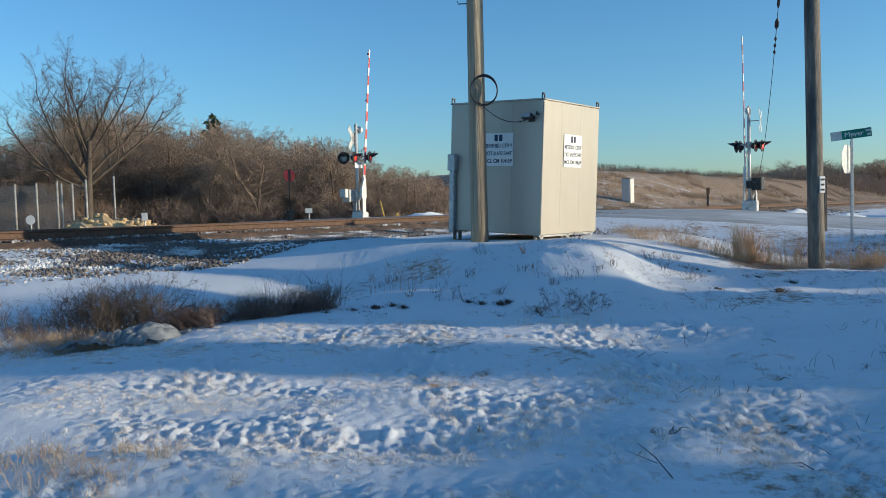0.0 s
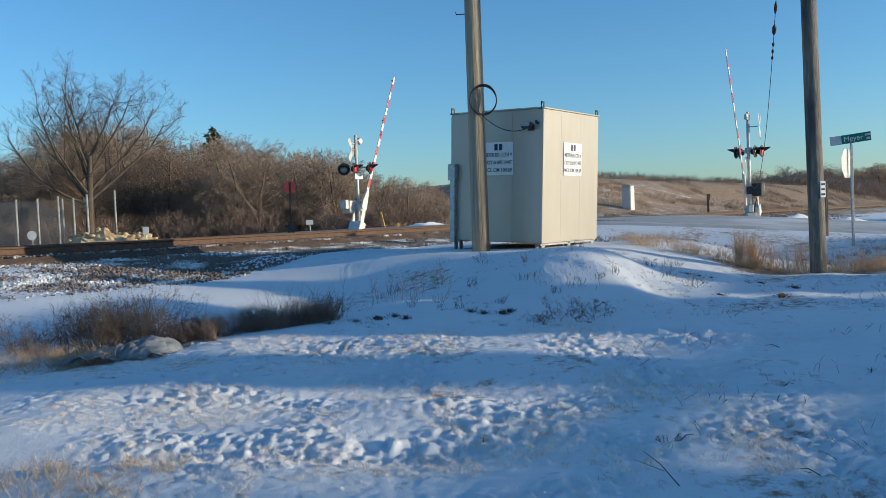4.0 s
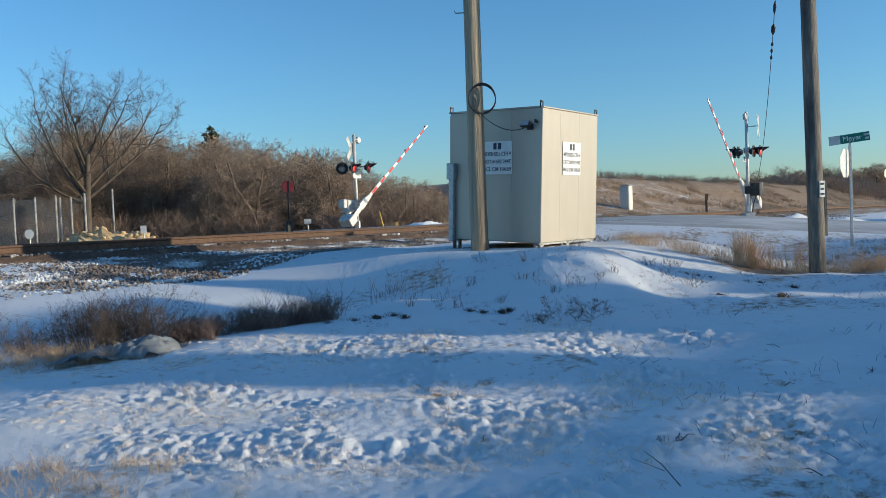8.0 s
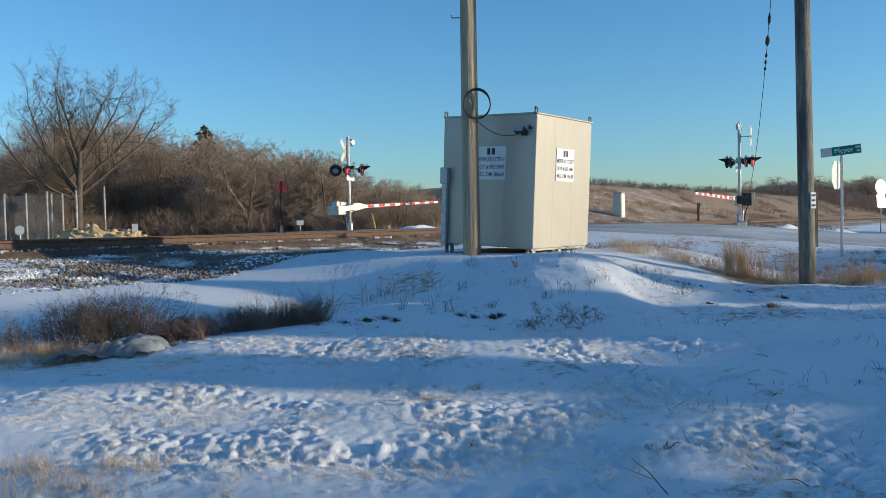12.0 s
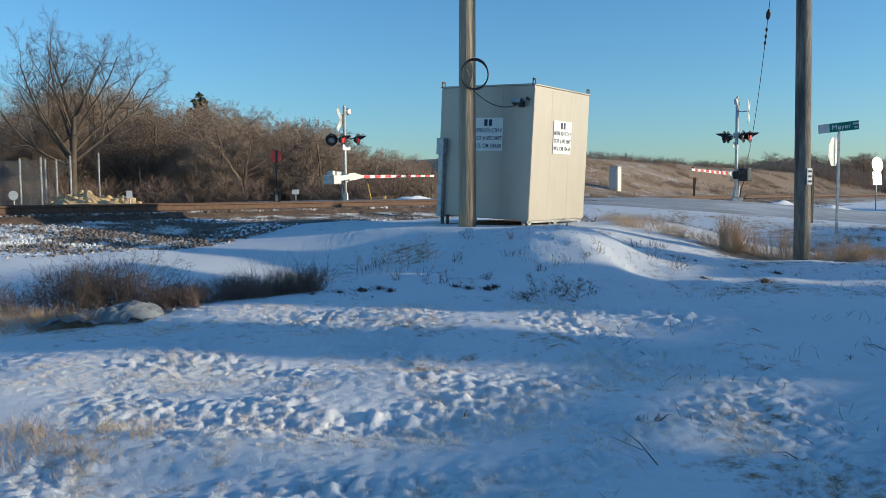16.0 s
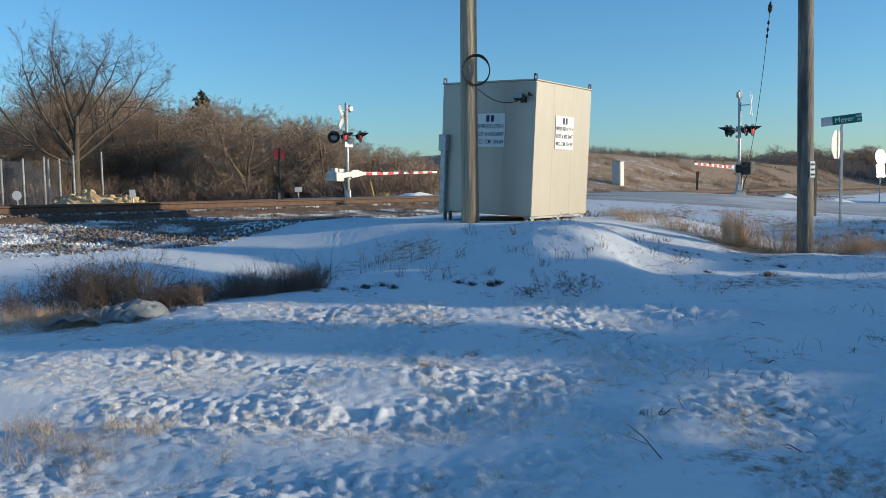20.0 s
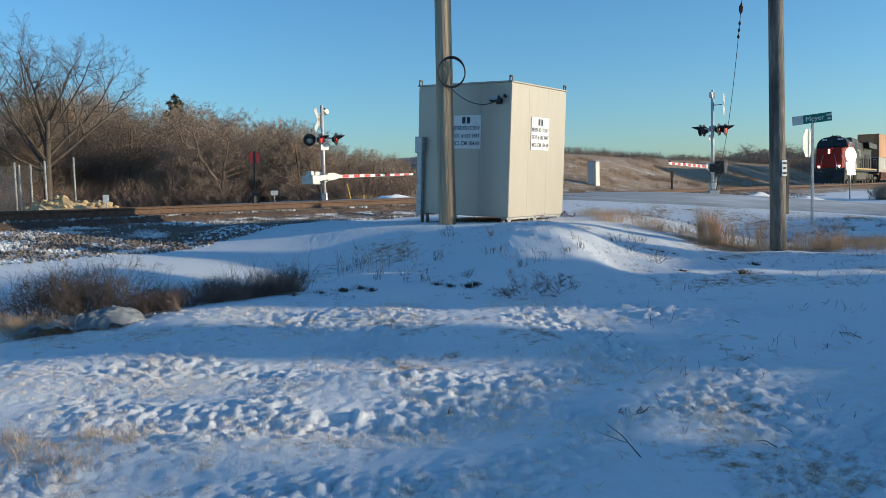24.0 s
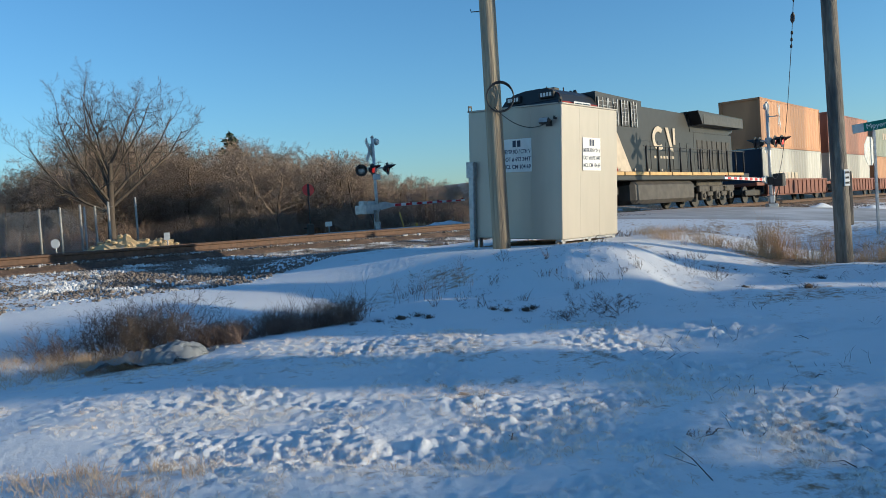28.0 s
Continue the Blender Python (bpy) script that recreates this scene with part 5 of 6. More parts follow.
bare_tree(wood_meshes[3], pose(q.x, q.y, height(q.x, q.y), 0, 0, 40) @ Matrix.Diagonal((0.5, 0.5, 1.15, 1)), "unseen narrow bare tree, added to dapple the near snow")

# ---- beyond the track ----


def sand_heap(x, y, w, h, label, material, seed):
    rn = random.Random(seed)
    th = thing("sand_heap", pose(x, y, height(x, y)), label, "sand heap")
    bm = bmesh.new()
    n, rings = 40, []
    for j in range(13):
        r = j / 12
        ring = []
        for k in range(n):
            a = k * math.tau / n
            q = Vector((math.cos(a) * r * 3 + seed, math.sin(a) * r * 3, 1))
            hh = h * (1 - r ** 1.4) * (1 + 0.6 * noise.noise(q) + 0.35 * noise.noise(q * 3))
            ring.append(bm.verts.new((w * r * math.cos(a), 0.5 * w * r * math.sin(a), hh - 0.05)))
        rings.append(ring)
    for r0, r1 in zip(rings, rings[1:]):
        for k in range(n):
            bm.faces.new((r0[k], r0[(k + 1) % n], r1[(k + 1) % n], r1[k]))
    part("mound_body", bm, material, th)
    for k in range(22):
        a, r = rn.uniform(0, math.tau), rn.uniform(0.05, 0.9)
        bm = bmesh.new()
        bmesh.ops.create_icosphere(bm, subdivisions=1, radius=rn.uniform(0.08, 0.2))
        for v in bm.verts:
            v.co = Vector((v.co.x * 1.3, v.co.y, v.co.z * 0.8)) * rn.uniform(0.75, 1.2) + Vector((w * r * math.cos(a), 0.5 * w * r * math.sin(a), h * (1 - r ** 1.4)))
        part("lump", bm, material, th)


sand_heap(-14.0, 32.0, 2.1, 0.68, "lumpy heap of yellow sand and rubble by the fence", SAND, 2)
sand_heap(-12.3, 31.6, 1.2, 0.42, "low snow-dusted heap of sand", SAND, 6)


def fence():
    fx = [(-0.543, 33, 2.0), (-0.516, 33, 2.0), (-0.490, 34, 2.1), (-0.4846, 36, 2.1), (-0.471, 34, 2.0), (-0.4537, 33, 2.1), (-0.4187, 38, 2.5)]
    th = thing("chain_link_fence", pose(0, 0, 0), "tall chain-link fence on grey steel posts", "fence")
    for ray, d, h in fx:
        bm = bmesh.new()
        x, y = ray * d, d
        z = height(x, y)
        tube(bm, [(x, y, z - 0.2), (x, y, z + h)], 0.05, 8)
        tube(bm, [(x, y, z + h), (x, y, z + h + 0.06)], [0.07, 0.03], 8)
        part("post", bm, POST_STEEL, th)
    bm = bmesh.new()
    x0, x1, y0 = -22.0, -15.0, 33.6
    for k in range(100):
        for s in (1, -1):
            a = x0 + (x1 - x0) * k / 100
            b = a + s * 2.0
            if x0 <= b <= x1:
                tube(bm, [(a, y0, 1.15), (b, y0, 3.15)], 0.004, 3, False)
    part("mesh", bm, GALV, th)


fence()


def small_sign(x, y, h, w, hh, round_, label):
    z = height(x, y)
    th = thing("marker_sign", pose(x, y, z), label, "marker sign")
    bm = bmesh.new()
    tube(bm, [(0, 0, -0.2), (0, 0, h)], 0.025, 6)
    part("post", bm, GALV, th)
    bm = bmesh.new()
    if round_:
        tube(bm, [(0, -0.04, h - w / 2), (0, -0.03, h - w / 2)], w / 2, 18)
    else:
        box(bm, (-w / 2, -0.04, h - hh), (w / 2, -0.03, h), 0)
    part("plate", bm, WHITE, th)


small_sign(-16.0, 30.5, 0.75, 0.36, 0.36, True, "round white marker sign on a short post")
small_sign(-11.45, 30.0, 0.72, 0.22, 0.28, False, "small white square marker sign on a post")
small_sign(-6.1, 34.5, 0.5, 0.3, 0.2, False, "low white marker by the track")


def far_cabinet():
    x, y = 14.0, 64.0
    th = thing("trackside_cabinet", pose(x, y, height(x, y), 0, 0, -38), "tall grey trackside cabinet below the hillside", "cabinet")
    bm = bmesh.new()
    box(bm, (-0.38, -0.34, -0.2), (0.38, 0.34, 1.8), 0.03)
    part("body", bm, WHITE_METAL, th)
    bm = bmesh.new()
    box(bm, (-0.42, -0.38, 1.8), (0.42, 0.38, 1.86), 0.02)
    part("roof", bm, ALU_EDGE, th)
    bm = bmesh.new()
    box(bm, (-0.33, -0.365, 0.05), (0.33, -0.342, 1.7), 0.01)
    part("door", bm, WHITE_METAL, th)


far_cabinet()

# ---- train ----
NOSE0 = 23.35
SPEED = 16.45
CN_RED = mat("loco_red", (0.27, 0.024, 0.013), (0.2, 0.018, 0.011), 0.55, 0, 3, 0, None, (0.2, 0.03, 0.02), 0.7, 0.2)
CN_BLACK = mat("loco_black", (0.017, 0.018, 0.018), (0.011, 0.012, 0.012), 0.45, 0, 3, 0, None, (0.03, 0.028, 0.025), 0.66)
CN_WHITE = mat("loco_white", (0.55, 0.46, 0.34), (0.44, 0.36, 0.26), 0.5, 0, 3)
SILL = mat("sill_stripe", (0.55, 0.36, 0.12), (0.45, 0.28, 0.1), 0.5, 0, 3)
GREY_SCREEN = mat("radiator_grey", (0.06, 0.065, 0.065), (0.04, 0.043, 0.043), 0.6, 0.2, 6)
TANK = mat("dusty_tank", (0.075, 0.068, 0.06), (0.045, 0.041, 0.037), 0.7, 0, 3, 0.1)
TRUCK = mat("dusty_truck", (0.09, 0.08, 0.066), (0.045, 0.041, 0.036), 0.75, 0.1, 5, 0.2)
GLASS = mat("dark_glass", (0.02, 0.025, 0.03), (0.015, 0.02, 0.025), 0.1, 0, 3)


def build_loco():
    """x back along the train from the nose, y across (plus is the far side), z from the rail head."""
    lo = thing("locomotive", pose(0, 0, 0), "red and black diesel freight locomotive with lit headlights", "locomotive")
    P = lambda name, bm, m, label="", parent=None: part(name, bm, m, parent or lo, label)
    bm = bmesh.new()
    box(bm, (0.95, -1.5, 1.3), (21.7, 1.5, 1.62), 0.03)
    P("underframe", bm, CN_BLACK)
    for k in range(8):
        bm = bmesh.new()
        box(bm, (2.4 + k * 2.3, -1.56, 1.50), (4.6 + k * 2.3, -1.5, 1.64), 0.01)
        P("sill_stripe", bm, SILL, "yellow-orange reflective sill stripe")
    # nose: sloped sides, central hump with headlights
    bm = bmesh.new()
    vs = [bm.verts.new(c) for c in ((1.0, -1.2, 1.6), (1.0, 1.2, 1.6), (1.12, 1.2, 3.42), (1.12, -1.2, 3.42), (2.5, -1.5, 1.6), (2.5, 1.5, 1.6), (2.5, 1.5, 3.64), (2.5, -1.5, 3.64))]
    for f in ((0, 1, 2, 3), (1, 5, 6, 2), (4, 0, 3, 7), (3, 2, 6, 7), (5, 4, 7, 6), (1, 0, 4, 5)):
        bm.faces.new([vs[i] for i in f])
    bmesh.ops.bevel(bm, geom=bm.edges[:], offset=0.06, segments=2, affect='EDGES')
    bmesh.ops.recalc_face_normals(bm, faces=bm.faces[:])
    ns = P("nose", bm, CN_RED, "red short nose")
    bm = bmesh.new()
    prism(bm, [(1.06, 2.95), (1.08, 3.46), (2.5, 3.7), (2.5, 2.95)], -0.24, 0.24)
    P("headlight_hump", bm, CN_RED, "", ns)
    bm = bmesh.new()
    box(bm, (0.96, 0.25, 1.75), (1.06, 0.95, 3.0), 0.02)
    P("nose_door", bm, CN_RED, "recessed red nose door", ns)
    bm = bmesh.new()
    for y0, y1, z0, z1 in ((0.2, 1.0, 3.0, 3.06), (0.2, 0.26, 1.75, 3.0), (0.94, 1.0, 1.75, 3.0)):
        box(bm, (0.93, y0, z0), (1.08, y1, z1), 0.01)
    P("door_frame", bm, CN_RED, "", ns)
    # cab: arched roof, black brow over the windscreens
    prof = [(-1.5, 1.62), (-1.5, 3.72), (-1.42, 4.08), (-1.22, 4.38), (-0.85, 4.58), (-0.35, 4.66), (0.35, 4.66), (0.85, 4.58), (1.22, 4.38), (1.42, 4.08), (1.5, 3.72), (1.5, 1.62)]
    n = len(prof)
    bm = bmesh.new()
    rings = [[bm.verts.new((x0 + 0.35 * max(0.0, (z - 3.5)) * (x0 < 3), y, z)) for y, z in prof] for x0 in (2.4, 5.2)]
    for i in range(n):
        f = bm.faces.new((rings[0][i], rings[0][(i + 1) % n], rings[1][(i + 1) % n], rings[1][i]))
        if 2 <= i <= 8:
            f.material_index = 1
    bm.faces.new(rings[0])
    bm.faces.new(rings[1][::-1])
    bmesh.ops.recalc_face_normals(bm, faces=bm.faces[:])
    cb = part("cab", bm, [CN_RED, CN_BLACK], lo, "red wide cab with black arched roof")
    bm = bmesh.new()
    brow = [(y * 0.985, max(z, 3.6)) for y, z in prof[1:11]]
    for sh in (0.0, 0.03):
        vsb = [bm.verts.new((2.4 + 0.35 * (z - 3.5) - 0.035 + sh, y, z)) for y, z in brow + [(1.48, 3.6), (-1.48, 3.6)]]
        bm.faces.new(vsb)
    bmesh.ops.recalc_face_normals(bm, faces=bm.faces[:])
    P("brow", bm, CN_BLACK, "black surround of the windscreens", cb)
    bm = bmesh.new()
    box(bm, (3.4, -0.35, 4.62), (4.0, 0.35, 4.76), 0.04)
    tube(bm, [(4.3, 0.3, 4.6), (4.3, 0.3, 4.95)], 0.02, 6)
    tube(bm, [(4.6, -0.3, 4.6), (4.6, -0.3, 4.85)], 0.03, 6)
    P("roof_gear", bm, DARK, "dark antenna gear on the roof", cb)
    for y0, y1 in ((-1.34, -0.12), (0.12, 1.34)):
        bm = bmesh.new()
        box(bm, (-0.02, y0, -0.25), (0.02, y1, 0.25), 0.03, pose(2.47, 0, 3.93, 0, 19, 0))
        P("windscreen", bm, GLASS, "dark windscreen pane", cb)
        bm = bmesh.new()
        ym = (y0 + y1) / 2
        tube(bm, [(2.33, ym - 0.25, 3.66), (2.42, ym + 0.1, 4.0)], 0.012, 5)
        P("wiper", bm, BLACK, "", cb)
    for y0, y1 in ((-1.08, -0.42), (0.42, 1.08)):
        bm = bmesh.new()
        box(bm, (2.56, y0, 4.26), (2.74, y1, 4.5), 0.02)
        nb = P("number_board", bm, BLACK, "black number board", cb)
        bm = bmesh.new()
        for k in range(4):
            box(bm, (2.548, y0 + 0.09 + 0.13 * k, 4.32), (2.558, y0 + 0.18 + 0.13 * k, 4.45))
        part("digit_bars", bm, WHITE, nb)
    for x0, x1 in ((3.35, 3.85), (3.95, 4.45)):
        bm = bmesh.new()
        box(bm, (x0, -1.52, 3.45), (x1, -1.48, 4.05), 0.01)
        P("side_window", bm, GLASS, "", cb)
    bm = bmesh.new()
    box(bm, (3.28, -1.51, 3.40), (4.52, -1.49, 4.1), 0.005)
    P("window_frame", bm, GALV, "", cb)
    bm = bmesh.new()
    box(bm, (4.0, -1.52, 1.95), (4.32, -1.49, 2.6), 0.01)
    P("vent", bm, BLACK, "", cb)
    bm = bmesh.new()
    for k in range(4):
        box(bm, (2.95 + 0.24 * k, -1.512, 3.02), (3.1 + 0.24 * k, -1.5, 3.26))
    P("number_bars", bm, CN_WHITE, "", cb)
    # full-width section behind the cab
    bm = bmesh.new()
    prism(bm, [(5.2, 1.62), (5.2, 3.35), (8.9, 3.35), (8.9, 1.62)], -1.49, 1.49)
    fw = P("auxiliary_cabinet", bm, CN_BLACK, "dark full-width cabinet behind the cab")
    bm = bmesh.new()
    prism(bm, [(5.2, 3.3), (5.2, 4.62), (9.2, 4.5), (9.2, 3.3)], -1.36, 1.36)
    gb = P("blower_housing", bm, CN_BLACK, "dark blower housing with open louvres")
    for x0, x1 in ((5.3, 6.05), (6.15, 6.9), (7.25, 7.8), (8.1, 8.6)):
        bm = bmesh.new()
        box(bm, (x0, -1.4, 3.42), (x1, -1.363, 4.42), 0.01)
        op = P("intake", bm, BLACK, "dark intake opening", gb)
        bm = bmesh.new()
        for xx in (x0, (x0 + x1) / 2, x1):
            box(bm, (xx - 0.02, -1.43, 3.42), (xx + 0.02, -1.4, 4.42))
        for k in range(5):
            box(bm, (x0, -1.42, 3.6 + 0.17 * k), (x1, -1.402, 3.612 + 0.17 * k))
        part("louvre", bm, GALV, op)
    bm = bmesh.new()
    prism(bm, [(5.2, 1.65), (6.5, 1.65), (5.55, 3.34), (5.2, 3.34)], -1.505, -1.494)
    P("livery_red", bm, CN_RED, "", fw)
    bm = bmesh.new()
    prism(bm, [(6.5, 1.65), (7.7, 1.65), (6.4, 3.34), (5.55, 3.34)], -1.506, -1.494)
    P("livery_white", bm, CN_WHITE, "cream diagonal stripe", fw)
    # engine hood and emblem
    bm = bmesh.new()
    prism(bm, [(8.9, 1.62), (8.9, 4.4), (15.6, 4.35), (15.6, 1.62)], -0.95, 0.95)
    hd = P("hood", bm, CN_BLACK, "black engine hood")
    for k in range(8):
        bm = bmesh.new()
        box(bm, (9.1 + 0.8 * k, -0.97, 1.8), (9.85 + 0.8 * k, -0.951, 3.0), 0.008)
        P("hood_door", bm, CN_BLACK, "", hd)
    bm = bmesh.new()
    ya, yb, cx, cz = -1.0, -0.975, 11.55, 3.12
    arc = [radians(50 + 260 * k / 16) for k in range(17)]
    for a0, a1 in zip(arc, arc[1:]):
        prism(bm, [(cx + 0.66 * math.cos(a0), cz + 0.52 * math.sin(a0)), (cx + 0.66 * math.cos(a1), cz + 0.52 * math.sin(a1)), (cx + 0.42 * math.cos(a1), cz + 0.3 * math.sin(a1)), (cx + 0.42 * math.cos(a0), cz + 0.3 * math.sin(a0))], ya, yb)
    P("emblem", bm, CN_WHITE, "pale curved band emblem", hd)
    bm = bmesh.new()
    box(bm, (13.1, ya, 2.9), (13.34, yb, 3.62))
    prism(bm, [(12.3, 3.62), (12.6, 3.62), (13.09, 2.6), (12.79, 2.6)], ya, yb)
    P("emblem_band", bm, CN_WHITE, "", hd)
    for k in range(7):
        bm = bmesh.new()
        box(bm, (11.0 + 0.32 * k, -0.99, 2.27), (11.2 + 0.32 * k, -0.972, 2.38))
        P("letter_bar", bm, CN_WHITE, "", hd)
    for x in (9.8, 11.6, 13.2):
        bm = bmesh.new()
        box(bm, (x, -0.35, 4.35), (x + 0.9, 0.35, 4.55), 0.04)
        P("roof_hatch", bm, CN_BLACK)
    bm = bmesh.new()
    box(bm, (15.6, -0.95, 1.62), (20.8, 0.95, 3.6), 0.05)
    rh = P("radiator_hood", bm, CN_BLACK, "dark end hood with vents")
    for k in range(7):
        bm = bmesh.new()
        box(bm, (16.0 + 0.65 * k, -0.98, 1.85), (16.45 + 0.65 * k, -0.951, 3.2), 0.006)
        P("vent", bm, DARK, "", rh)
    bm = bmesh.new()
    prism(bm, [(15.2, 3.55), (14.9, 4.45), (20.9, 4.35), (20.9, 3.75), (20.2, 3.55)], -0.98, 0.98)
    prism(bm, [(15.4, 3.85), (14.9, 4.45), (20.9, 4.35), (20.9, 3.85)], -1.55, 1.55)
    rd = P("radiator", bm, CN_BLACK, "overhanging radiator housing")
    bm = bmesh.new()
    box(bm, (15.5, -1.57, 3.86), (20.9, -1.551, 4.3))
    P("radiator_screen", bm, GREY_SCREEN, "grey radiator screen", rd)
    bm = bmesh.new()
    box(bm, (7.9, -1.42, 0.3), (14.4, 1.42, 1.3), 0.18)
    P("fuel_tank", bm, TANK, "grey dusty fuel tank")
    for x0 in (2.5, 15.6):
        bm = bmesh.new()
        for sgn in (-1, 1):
            ya, yb = sorted((sgn * 1.08, sgn * 1.28))
            box(bm, (x0 - 0.35, ya, 0.72), (x0 + 4.35, yb, 1.05), 0.04)
            for k in range(3):
                cx = x0 + 0.15 + 1.85 * k
                box(bm, (cx - 0.26, ya - 0.02, 0.33), (cx + 0.26, yb + 0.02, 0.8), 0.04)
                if k < 2:
                    box(bm, (cx + 0.55, ya, 0.5), (cx + 1.25, yb, 0.75), 0.04)
        box(bm, (x0 + 0.3, -0.9, 0.7), (x0 + 3.7, 0.9, 1.3), 0.05)
        tk = P("truck", bm, TRUCK, "dusty three-axle truck frame")
        for k in range(3):
            bm = bmesh.new()
            cx = x0 + 0.15 + 1.85 * k
            for y in (-0.83, 0.69):
                tube(bm, [(cx, y, 0.535), (cx, y + 0.14, 0.535)], 0.53, 24)
            tube(bm, [(cx, -0.8, 0.535), (cx, 0.8, 0.535)], 0.09, 10)
            P("wheelset", bm, DARK, "", tk)
            for sgn in (-1, 1):
                bm = bmesh.new()
                tube(bm, [(cx, sgn * 1.29, 0.535), (cx, sgn * 1.36, 0.535)], 0.13, 12)
                P("axle_cap", bm, TRUCK, "", tk)
        for k in range(2):
            bm = bmesh.new()
            cx = x0 + 1.05 + 1.85 * k
            for z in range(5):
                tube(bm, [(cx, -1.3, 0.76 + 0.05 * z), (cx, -1.3, 0.79 + 0.05 * z)], 0.11, 10)
            P("spring", bm, TRUCK, "", tk)
    bm = bmesh.new()
    vs = [bm.verts.new(c) for c in ((0.45, 0, 0.12), (0.85, -1.48, 0.12), (0.95, -1.48, 1.4), (0.8, 0, 1.2), (0.85, 1.48, 0.12), (0.95, 1.48, 1.4), (1.25, -1.48, 0.12), (1.25, 1.48, 0.12), (1.25, -1.48, 1.4), (1.25, 1.48, 1.4))]
    for f in ((0, 1, 2, 3), (0, 3, 5, 4), (1, 6, 8, 2), (4, 5, 9, 7), (2, 8, 9, 5, 3), (0, 4, 7, 6, 1), (6, 7, 9, 8)):
        bm.faces.new([vs[i] for i in f])
    bmesh.ops.recalc_face_normals(bm, faces=bm.faces[:])
    P("plow", bm, BLACK, "black snow plough pilot")
    bm = bmesh.new()
    box(bm, (0.3, -0.16, 0.72), (0.95, 0.16, 1.05), 0.05)
    P("coupler", bm, DARK)
    for y in (-0.95, 0.95):
        bm = bmesh.new()
        tube(bm, [(0.86, y, 1.78), (1.0, y, 1.78)], 0.085, 14)
        P("ditch_light", bm, HEADLIGHT, "lit ditch light")
    for z in (3.1, 3.33):
        bm = bmesh.new()
        tube(bm, [(1.02, 0.0, z), (1.12, 0.0, z)], 0.085, 14)
        P("headlight", bm, HEADLIGHT, "lit headlight")
    for k in range(5):
        bm = bmesh.new()
        tube(bm, [(5.3 + 1.3 * k, -1.565, 1.72), (5.3 + 1.3 * k, -1.555, 1.72)], 0.05, 10)
        P("side_reflector", bm, CN_WHITE)
    # handrails: posts one by one
    for y in (-1.47, 1.47):
        for k in range(11):
            bm = bmesh.new()
            x = 9.2 + k * 1.18
            tube(bm, [(x, y, 1.62), (x, y, 2.72)], 0.042, 6)
            P("handrail_post", bm, BLACK)
        bm = bmesh.new()
        tube(bm, [(9.0, y, 2.7), (21.2, y, 2.7)], 0.022, 5)
        P("handrail", bm, BLACK)
    for sgn in (-1, 1):
        for y, zt in ((1.42, 2.75), (0.62, 2.85)):
            bm = bmesh.new()
            tube(bm, [(1.05, sgn * y * 0.8, zt), (0.95, sgn * y * 0.86, zt), (0.86, sgn * (y + 0.1), 2.0), (0.84, sgn * (y + 0.12), 1.4)], 0.026, 6)
            P("grab_rail", bm, GALV, "bare steel handrail")
        bm = bmesh.new()
        tube(bm, [(1.75, sgn * 1.5, 1.6), (1.75, sgn * 1.53, 2.6), (2.35, sgn * 1.53, 2.75)], 0.024, 6)
        P("grab_rail", bm, GALV, "bare steel handrail")
    for y in (-1.2, 1.2):
        for k in range(4):
            bm = bmesh.new()
            box(bm, (0.72 + 0.04 * k, y - 0.26, 0.42 + 0.3 * k), (1.1 + 0.04 * k, y + 0.26, 0.45 + 0.3 * k))
            P("step", bm, DARK)
    bm = bmesh.new()
    for y in (-0.5, 0.5):
        tube(bm, [(0.8, y, 1.2), (0.62, y, 0.85), (0.72, y, 0.55)], 0.025, 6)
    P("hose", bm, BLACK)
    bm = bmesh.new()
    box(bm, (3.9, -0.3, 4.68), (4.3, 0.3, 4.82), 0.03)
    for y in (-0.2, 0, 0.2):
        tube(bm, [(6.0, y, 4.62), (5.6, y, 4.78)], [0.03, 0.09], 10)
    P("horn", bm, DARK)
    # tall carbody above the deck
    for ob in lo.children_recursive:
        for v in ob.data.vertices:
            if v.co.z > 1.2:
                v.co.z = 1.2 + (v.co.z - 1.2) * 1.07
    return lo


loco = build_loco()


def container_mat(name, c):
    return stretched(mat(name, c, tuple(0.8 * v for v in c), 0.55, 0.1, 1.2, 0, None, tuple(0.5 * v for v in c), 0.58), (1, 1, 0.3))


ORANGE = container_mat("orange_container", (0.52, 0.26, 0.115))
BROWN = container_mat("brown_container", (0.34, 0.135, 0.08))
GREYC = container_mat("grey_container", (0.50, 0.49, 0.44))
GREENC = container_mat("green_container", (0.25, 0.28, 0.22))
BLUEC = container_mat("blue_container", (0.014, 0.024, 0.05))
CAR_RUST = mat("well_car_rust", (0.20, 0.075, 0.045), (0.14, 0.05, 0.03), 0.7, 0, 2, 0.1)


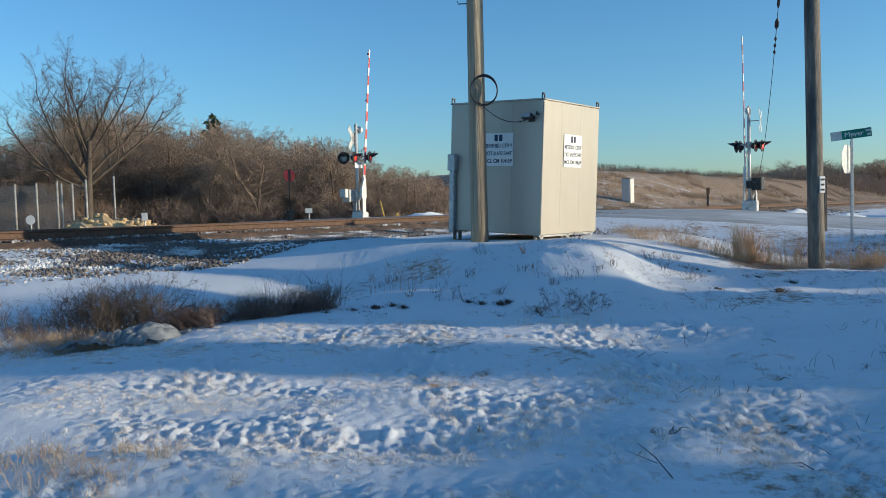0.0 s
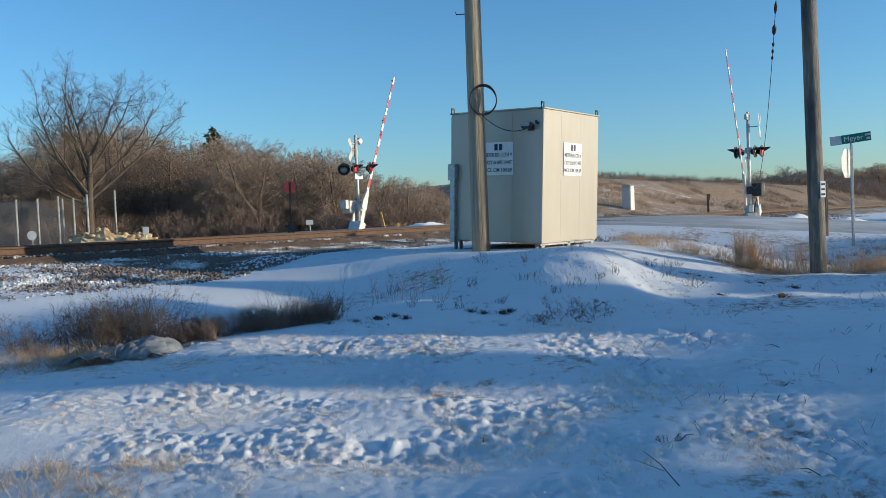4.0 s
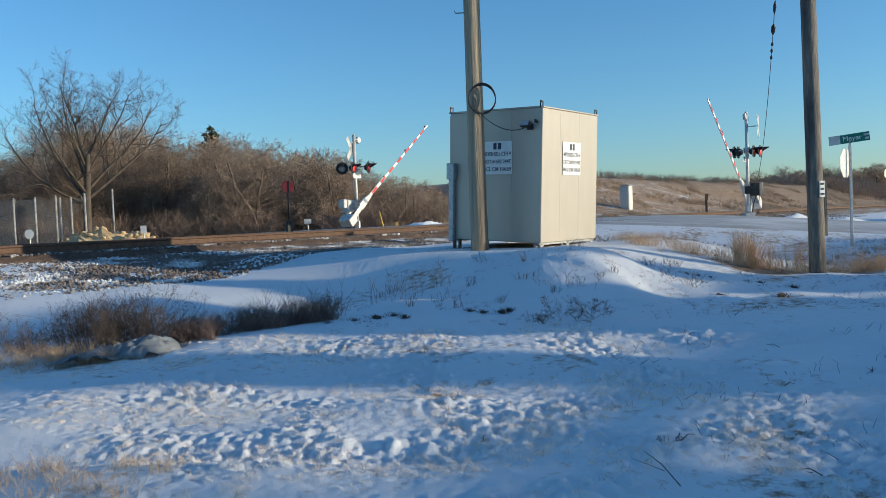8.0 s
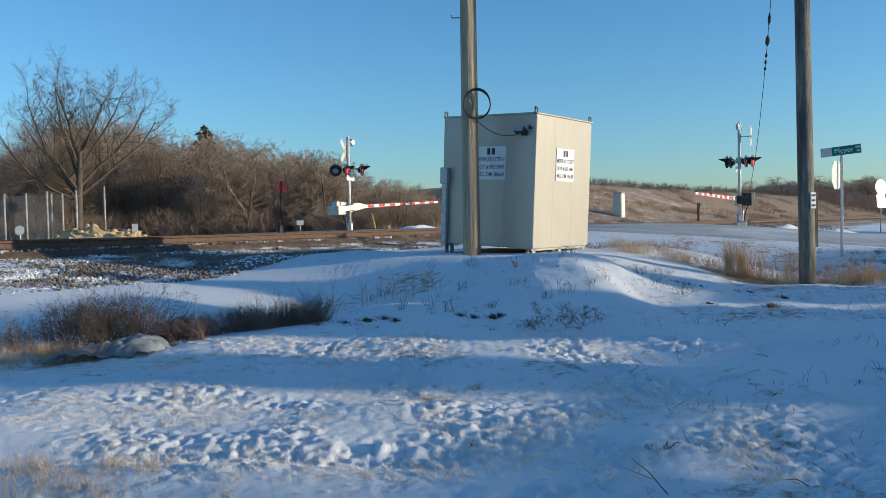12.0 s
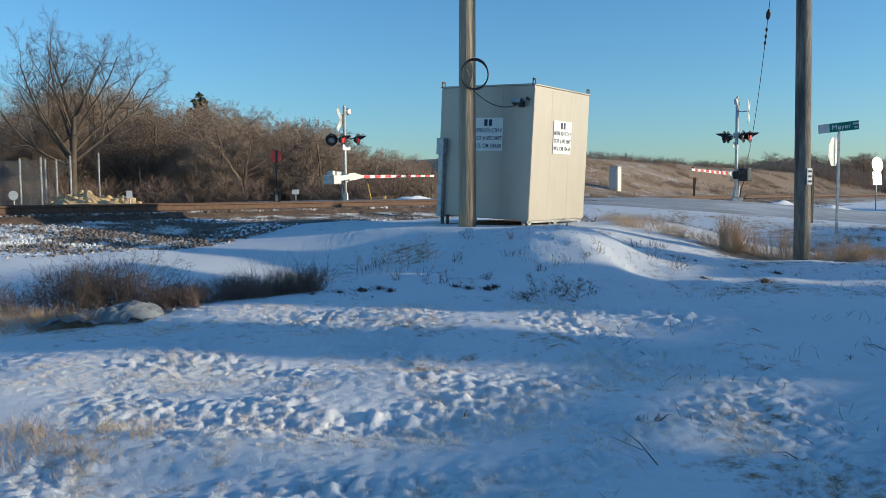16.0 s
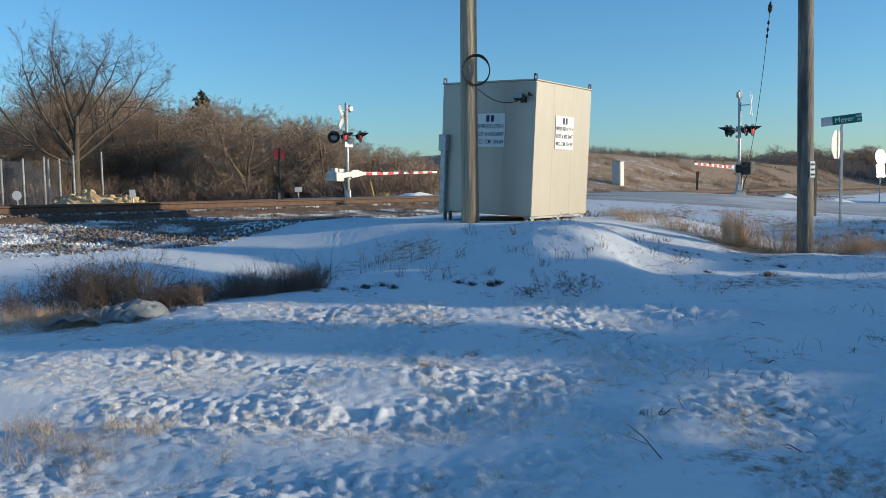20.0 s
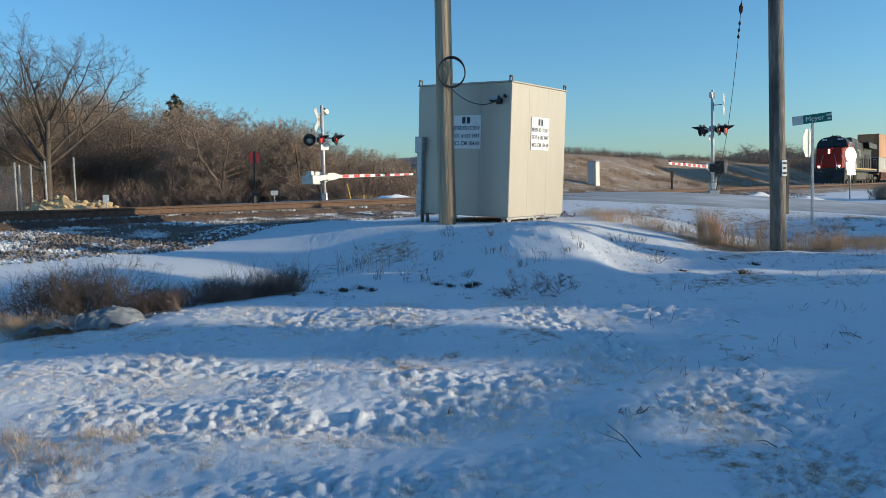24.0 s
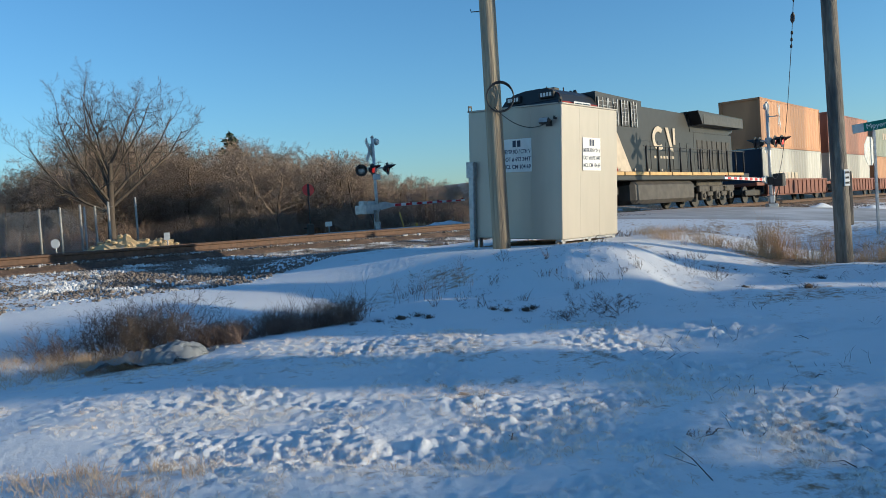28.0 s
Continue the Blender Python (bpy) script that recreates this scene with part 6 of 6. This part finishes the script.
def container_mesh(L, H):
    """Corrugated box, from its lower near end."""
    bm = bmesh.new()
    w = 1.22
    n = int(L / 0.14)
    prof = []
    for k in range(n + 1):
        x = 0.12 + (L - 0.24) * k / n
        prof.append((x, 0.0 if k % 4 < 2 else 0.03))
    for sgn in (-1, 1):
        a = [bm.verts.new((x, sgn * (w - o), 0.14)) for x, o in prof]
        b = [bm.verts.new((x, sgn * (w - o), H - 0.1)) for x, o in prof]
        for i in range(n):
            bm.faces.new((a[i], a[i + 1], b[i + 1], b[i]))
    box(bm, (0.1, -w + 0.035, 0.1), (L - 0.1, w - 0.035, H - 0.03))
    for x0, x1 in ((0, 0.14), (L - 0.14, L)):
        for y0, y1 in ((-w, -w + 0.14), (w - 0.14, w)):
            box(bm, (x0, y0, 0), (x1, y1, H), 0.006)
    for z0, z1 in ((0, 0.15), (H - 0.11, H)):
        for y0, y1 in ((-w, -w + 0.1), (w - 0.1, w)):
            box(bm, (0.1, y0, z0), (L - 0.1, y1, z1))
        for x0, x1 in ((0.0, 0.1), (L - 0.1, L)):
            box(bm, (x0, -w, z0), (x1, w, z1))
    me = bpy.data.meshes.new("container")
    bm.to_mesh(me)
    bm.free()
    return me


def build_car(k, lower, upper):
    """One well car; x back along the train."""
    L = 14.2
    car = thing("well_car", pose(0, 0, 0), "rust-brown container well car", "well car", "container train")
    bm = bmesh.new()
    for y0, y1 in ((-1.48, -1.36), (1.36, 1.48)):
        box(bm, (1.0, y0, 0.42), (L - 0.9, y1, 1.3), 0.01)
        box(bm, (0.9, min(y0, y1) - 0.04, 1.24), (L - 0.8, max(y0, y1) + 0.04, 1.34), 0.01)
    box(bm, (1.0, -1.4, 0.36), (L - 0.9, 1.4, 0.44))
    part("well", bm, CAR_RUST, car)
    for j in range(14):
        bm = bmesh.new()
        x = 1.15 + j * (L - 2.2) / 13
        box(bm, (x - 0.05, -1.53, 0.42), (x + 0.05, -1.48, 1.26))
        part("side_rib", bm, CAR_RUST, car)
    bm = bmesh.new()
    box(bm, (-0.3, -1.3, 0.95), (1.05, 1.3, 1.15), 0.03)
    box(bm, (L - 0.95, -1.3, 0.95), (L - 0.4, 1.3, 1.15), 0.03)
    part("end_platform", bm, CAR_RUST, car)
    bm = bmesh.new()
    for x in ((-0.9, 0.9)):
        for y in (-0.8, 0.68):
            tube(bm, [(x, y, 0.48), (x, y + 0.12, 0.48)], 0.48, 18)
    box(bm, (-1.5, -1.05, 0.4), (1.5, -0.92, 0.75), 0.04)
    box(bm, (-1.5, 0.92, 0.4), (1.5, 1.05, 0.75), 0.04)
    box(bm, (-0.25, -1.0, 0.45), (0.25, 1.0, 0.8), 0.04)
    part("truck", bm, DARK, car, "dark two-axle truck")
    loads = []
    for z, mt, h, nm in ((0.5, lower, 2.7, "grey"), (3.22, upper, 2.9, "orange")):
        me = CM[h].copy()
        me.materials.append(mt)
        ob = tagged(new("shipping_container", me), "%s corrugated steel shipping container on a well car" % mt.name.split("_")[0], "container", "stacked containers")
        if mt in (GREYC, GREENC):
            for j in range(5):
                bm = bmesh.new()
                x0 = 3.0 + j * 0.75 + (0.4 if mt == GREENC else 0)
                z1 = 0.7 if mt == GREYC else 1.5
                box(bm, (x0, -1.236, z1), (x0 + 0.5, -1.222, z1 + 0.55))
                part("lettering_bar", bm, CN_WHITE, ob)
        # shade on the first lower container's end, painted as a dark blue panel
        if k == 0 and mt is lower:
            bm = bmesh.new()
            box(bm, (-0.03, -1.18, 0.08), (-0.004, 1.18, h - 0.08), 0.01)
            part("end_wall", bm, BLUEC, ob, "dark blue panel standing for the shaded end wall")
        loads.append((ob, z, 1.1))
    return car, loads, L


CM = {2.7: container_mesh(12.2, 2.7), 2.9: container_mesh(12.2, 2.9)}
rolling = [(loco, 0.0, 0.0)]
x_back = 23.8
for k, (lo_m, up_m) in enumerate(((GREYC, ORANGE), (GREYC, BROWN), (ORANGE, GREENC), (ORANGE, GREENC), (GREYC, BROWN), (BROWN, ORANGE), (BLUEC, GREYC), (GREYC, ORANGE), (ORANGE, BROWN), (GREYC, GREENC), (BROWN, GREYC), (GREYC, ORANGE))):
    car, loads, ln = build_car(k, lo_m, up_m)
    rolling.append((car, x_back, 0.0))
    for ob, z, dx in loads:
        rolling.append((ob, x_back + dx, z))
    x_back += ln


def nose_s(t):
    return NOSE0 + SPEED * (28.0 - t)


def arm_angle(t, keys):
    return float(np.interp(t, [a for a, b in keys], [b for a, b in keys]))


ARM_L = [(0, 83.5), (1.0, 82.6), (1.5, 81.3), (3, 73.7), (5.5, 55.7), (6, 51.8), (6.5, 46.4), (7, 42.8), (7.5, 39.7), (8, 36.6), (8.5, 31.8), (9, 27.5), (9.5, 21.9), (10, 15.2), (10.5, 12.4), (11, 7.8), (11.5, 4.8), (12, 2.6), (12.5, 1.7), (14.5, 1.3), (28, 1.3)]
ARM_R = [(0, 87), (1.5, 83), (3, 72), (5.5, 53), (6, 48), (6.5, 42.5), (7, 38), (7.5, 35), (8, 32), (8.5, 27), (9, 22), (9.5, 16.5), (10, 10.5), (10.5, 6.5), (11, 3.4), (11.5, 1.8), (12, 1.0), (12.5, 0.6), (14.5, 0.4), (28, 0.4)]


def motions():
    times = [0, 10, 20, 22] + [23 + 0.5 * k for k in range(10)] + [27.8, 27.9, 28.0]
    for ob, dx, z in rolling:
        walk(ob, [(t, TRACK @ pose(nose_s(t) + dx, MC, RAIL_Z + z)) for t in times])
    ats = [0, 0.5] + [1 + 0.5 * k for k in range(24)] + [13, 14, 20, 28]
    for arm, R, ph, keys, off in ((armL, RL, phL, ARM_L, -0.3), (armR, RR, phR, ARM_R, -0.16)):
        walk(arm, [(t, R @ pose(0, off, ph, 0, -arm_angle(t, keys), 0)) for t in ats])


motions()
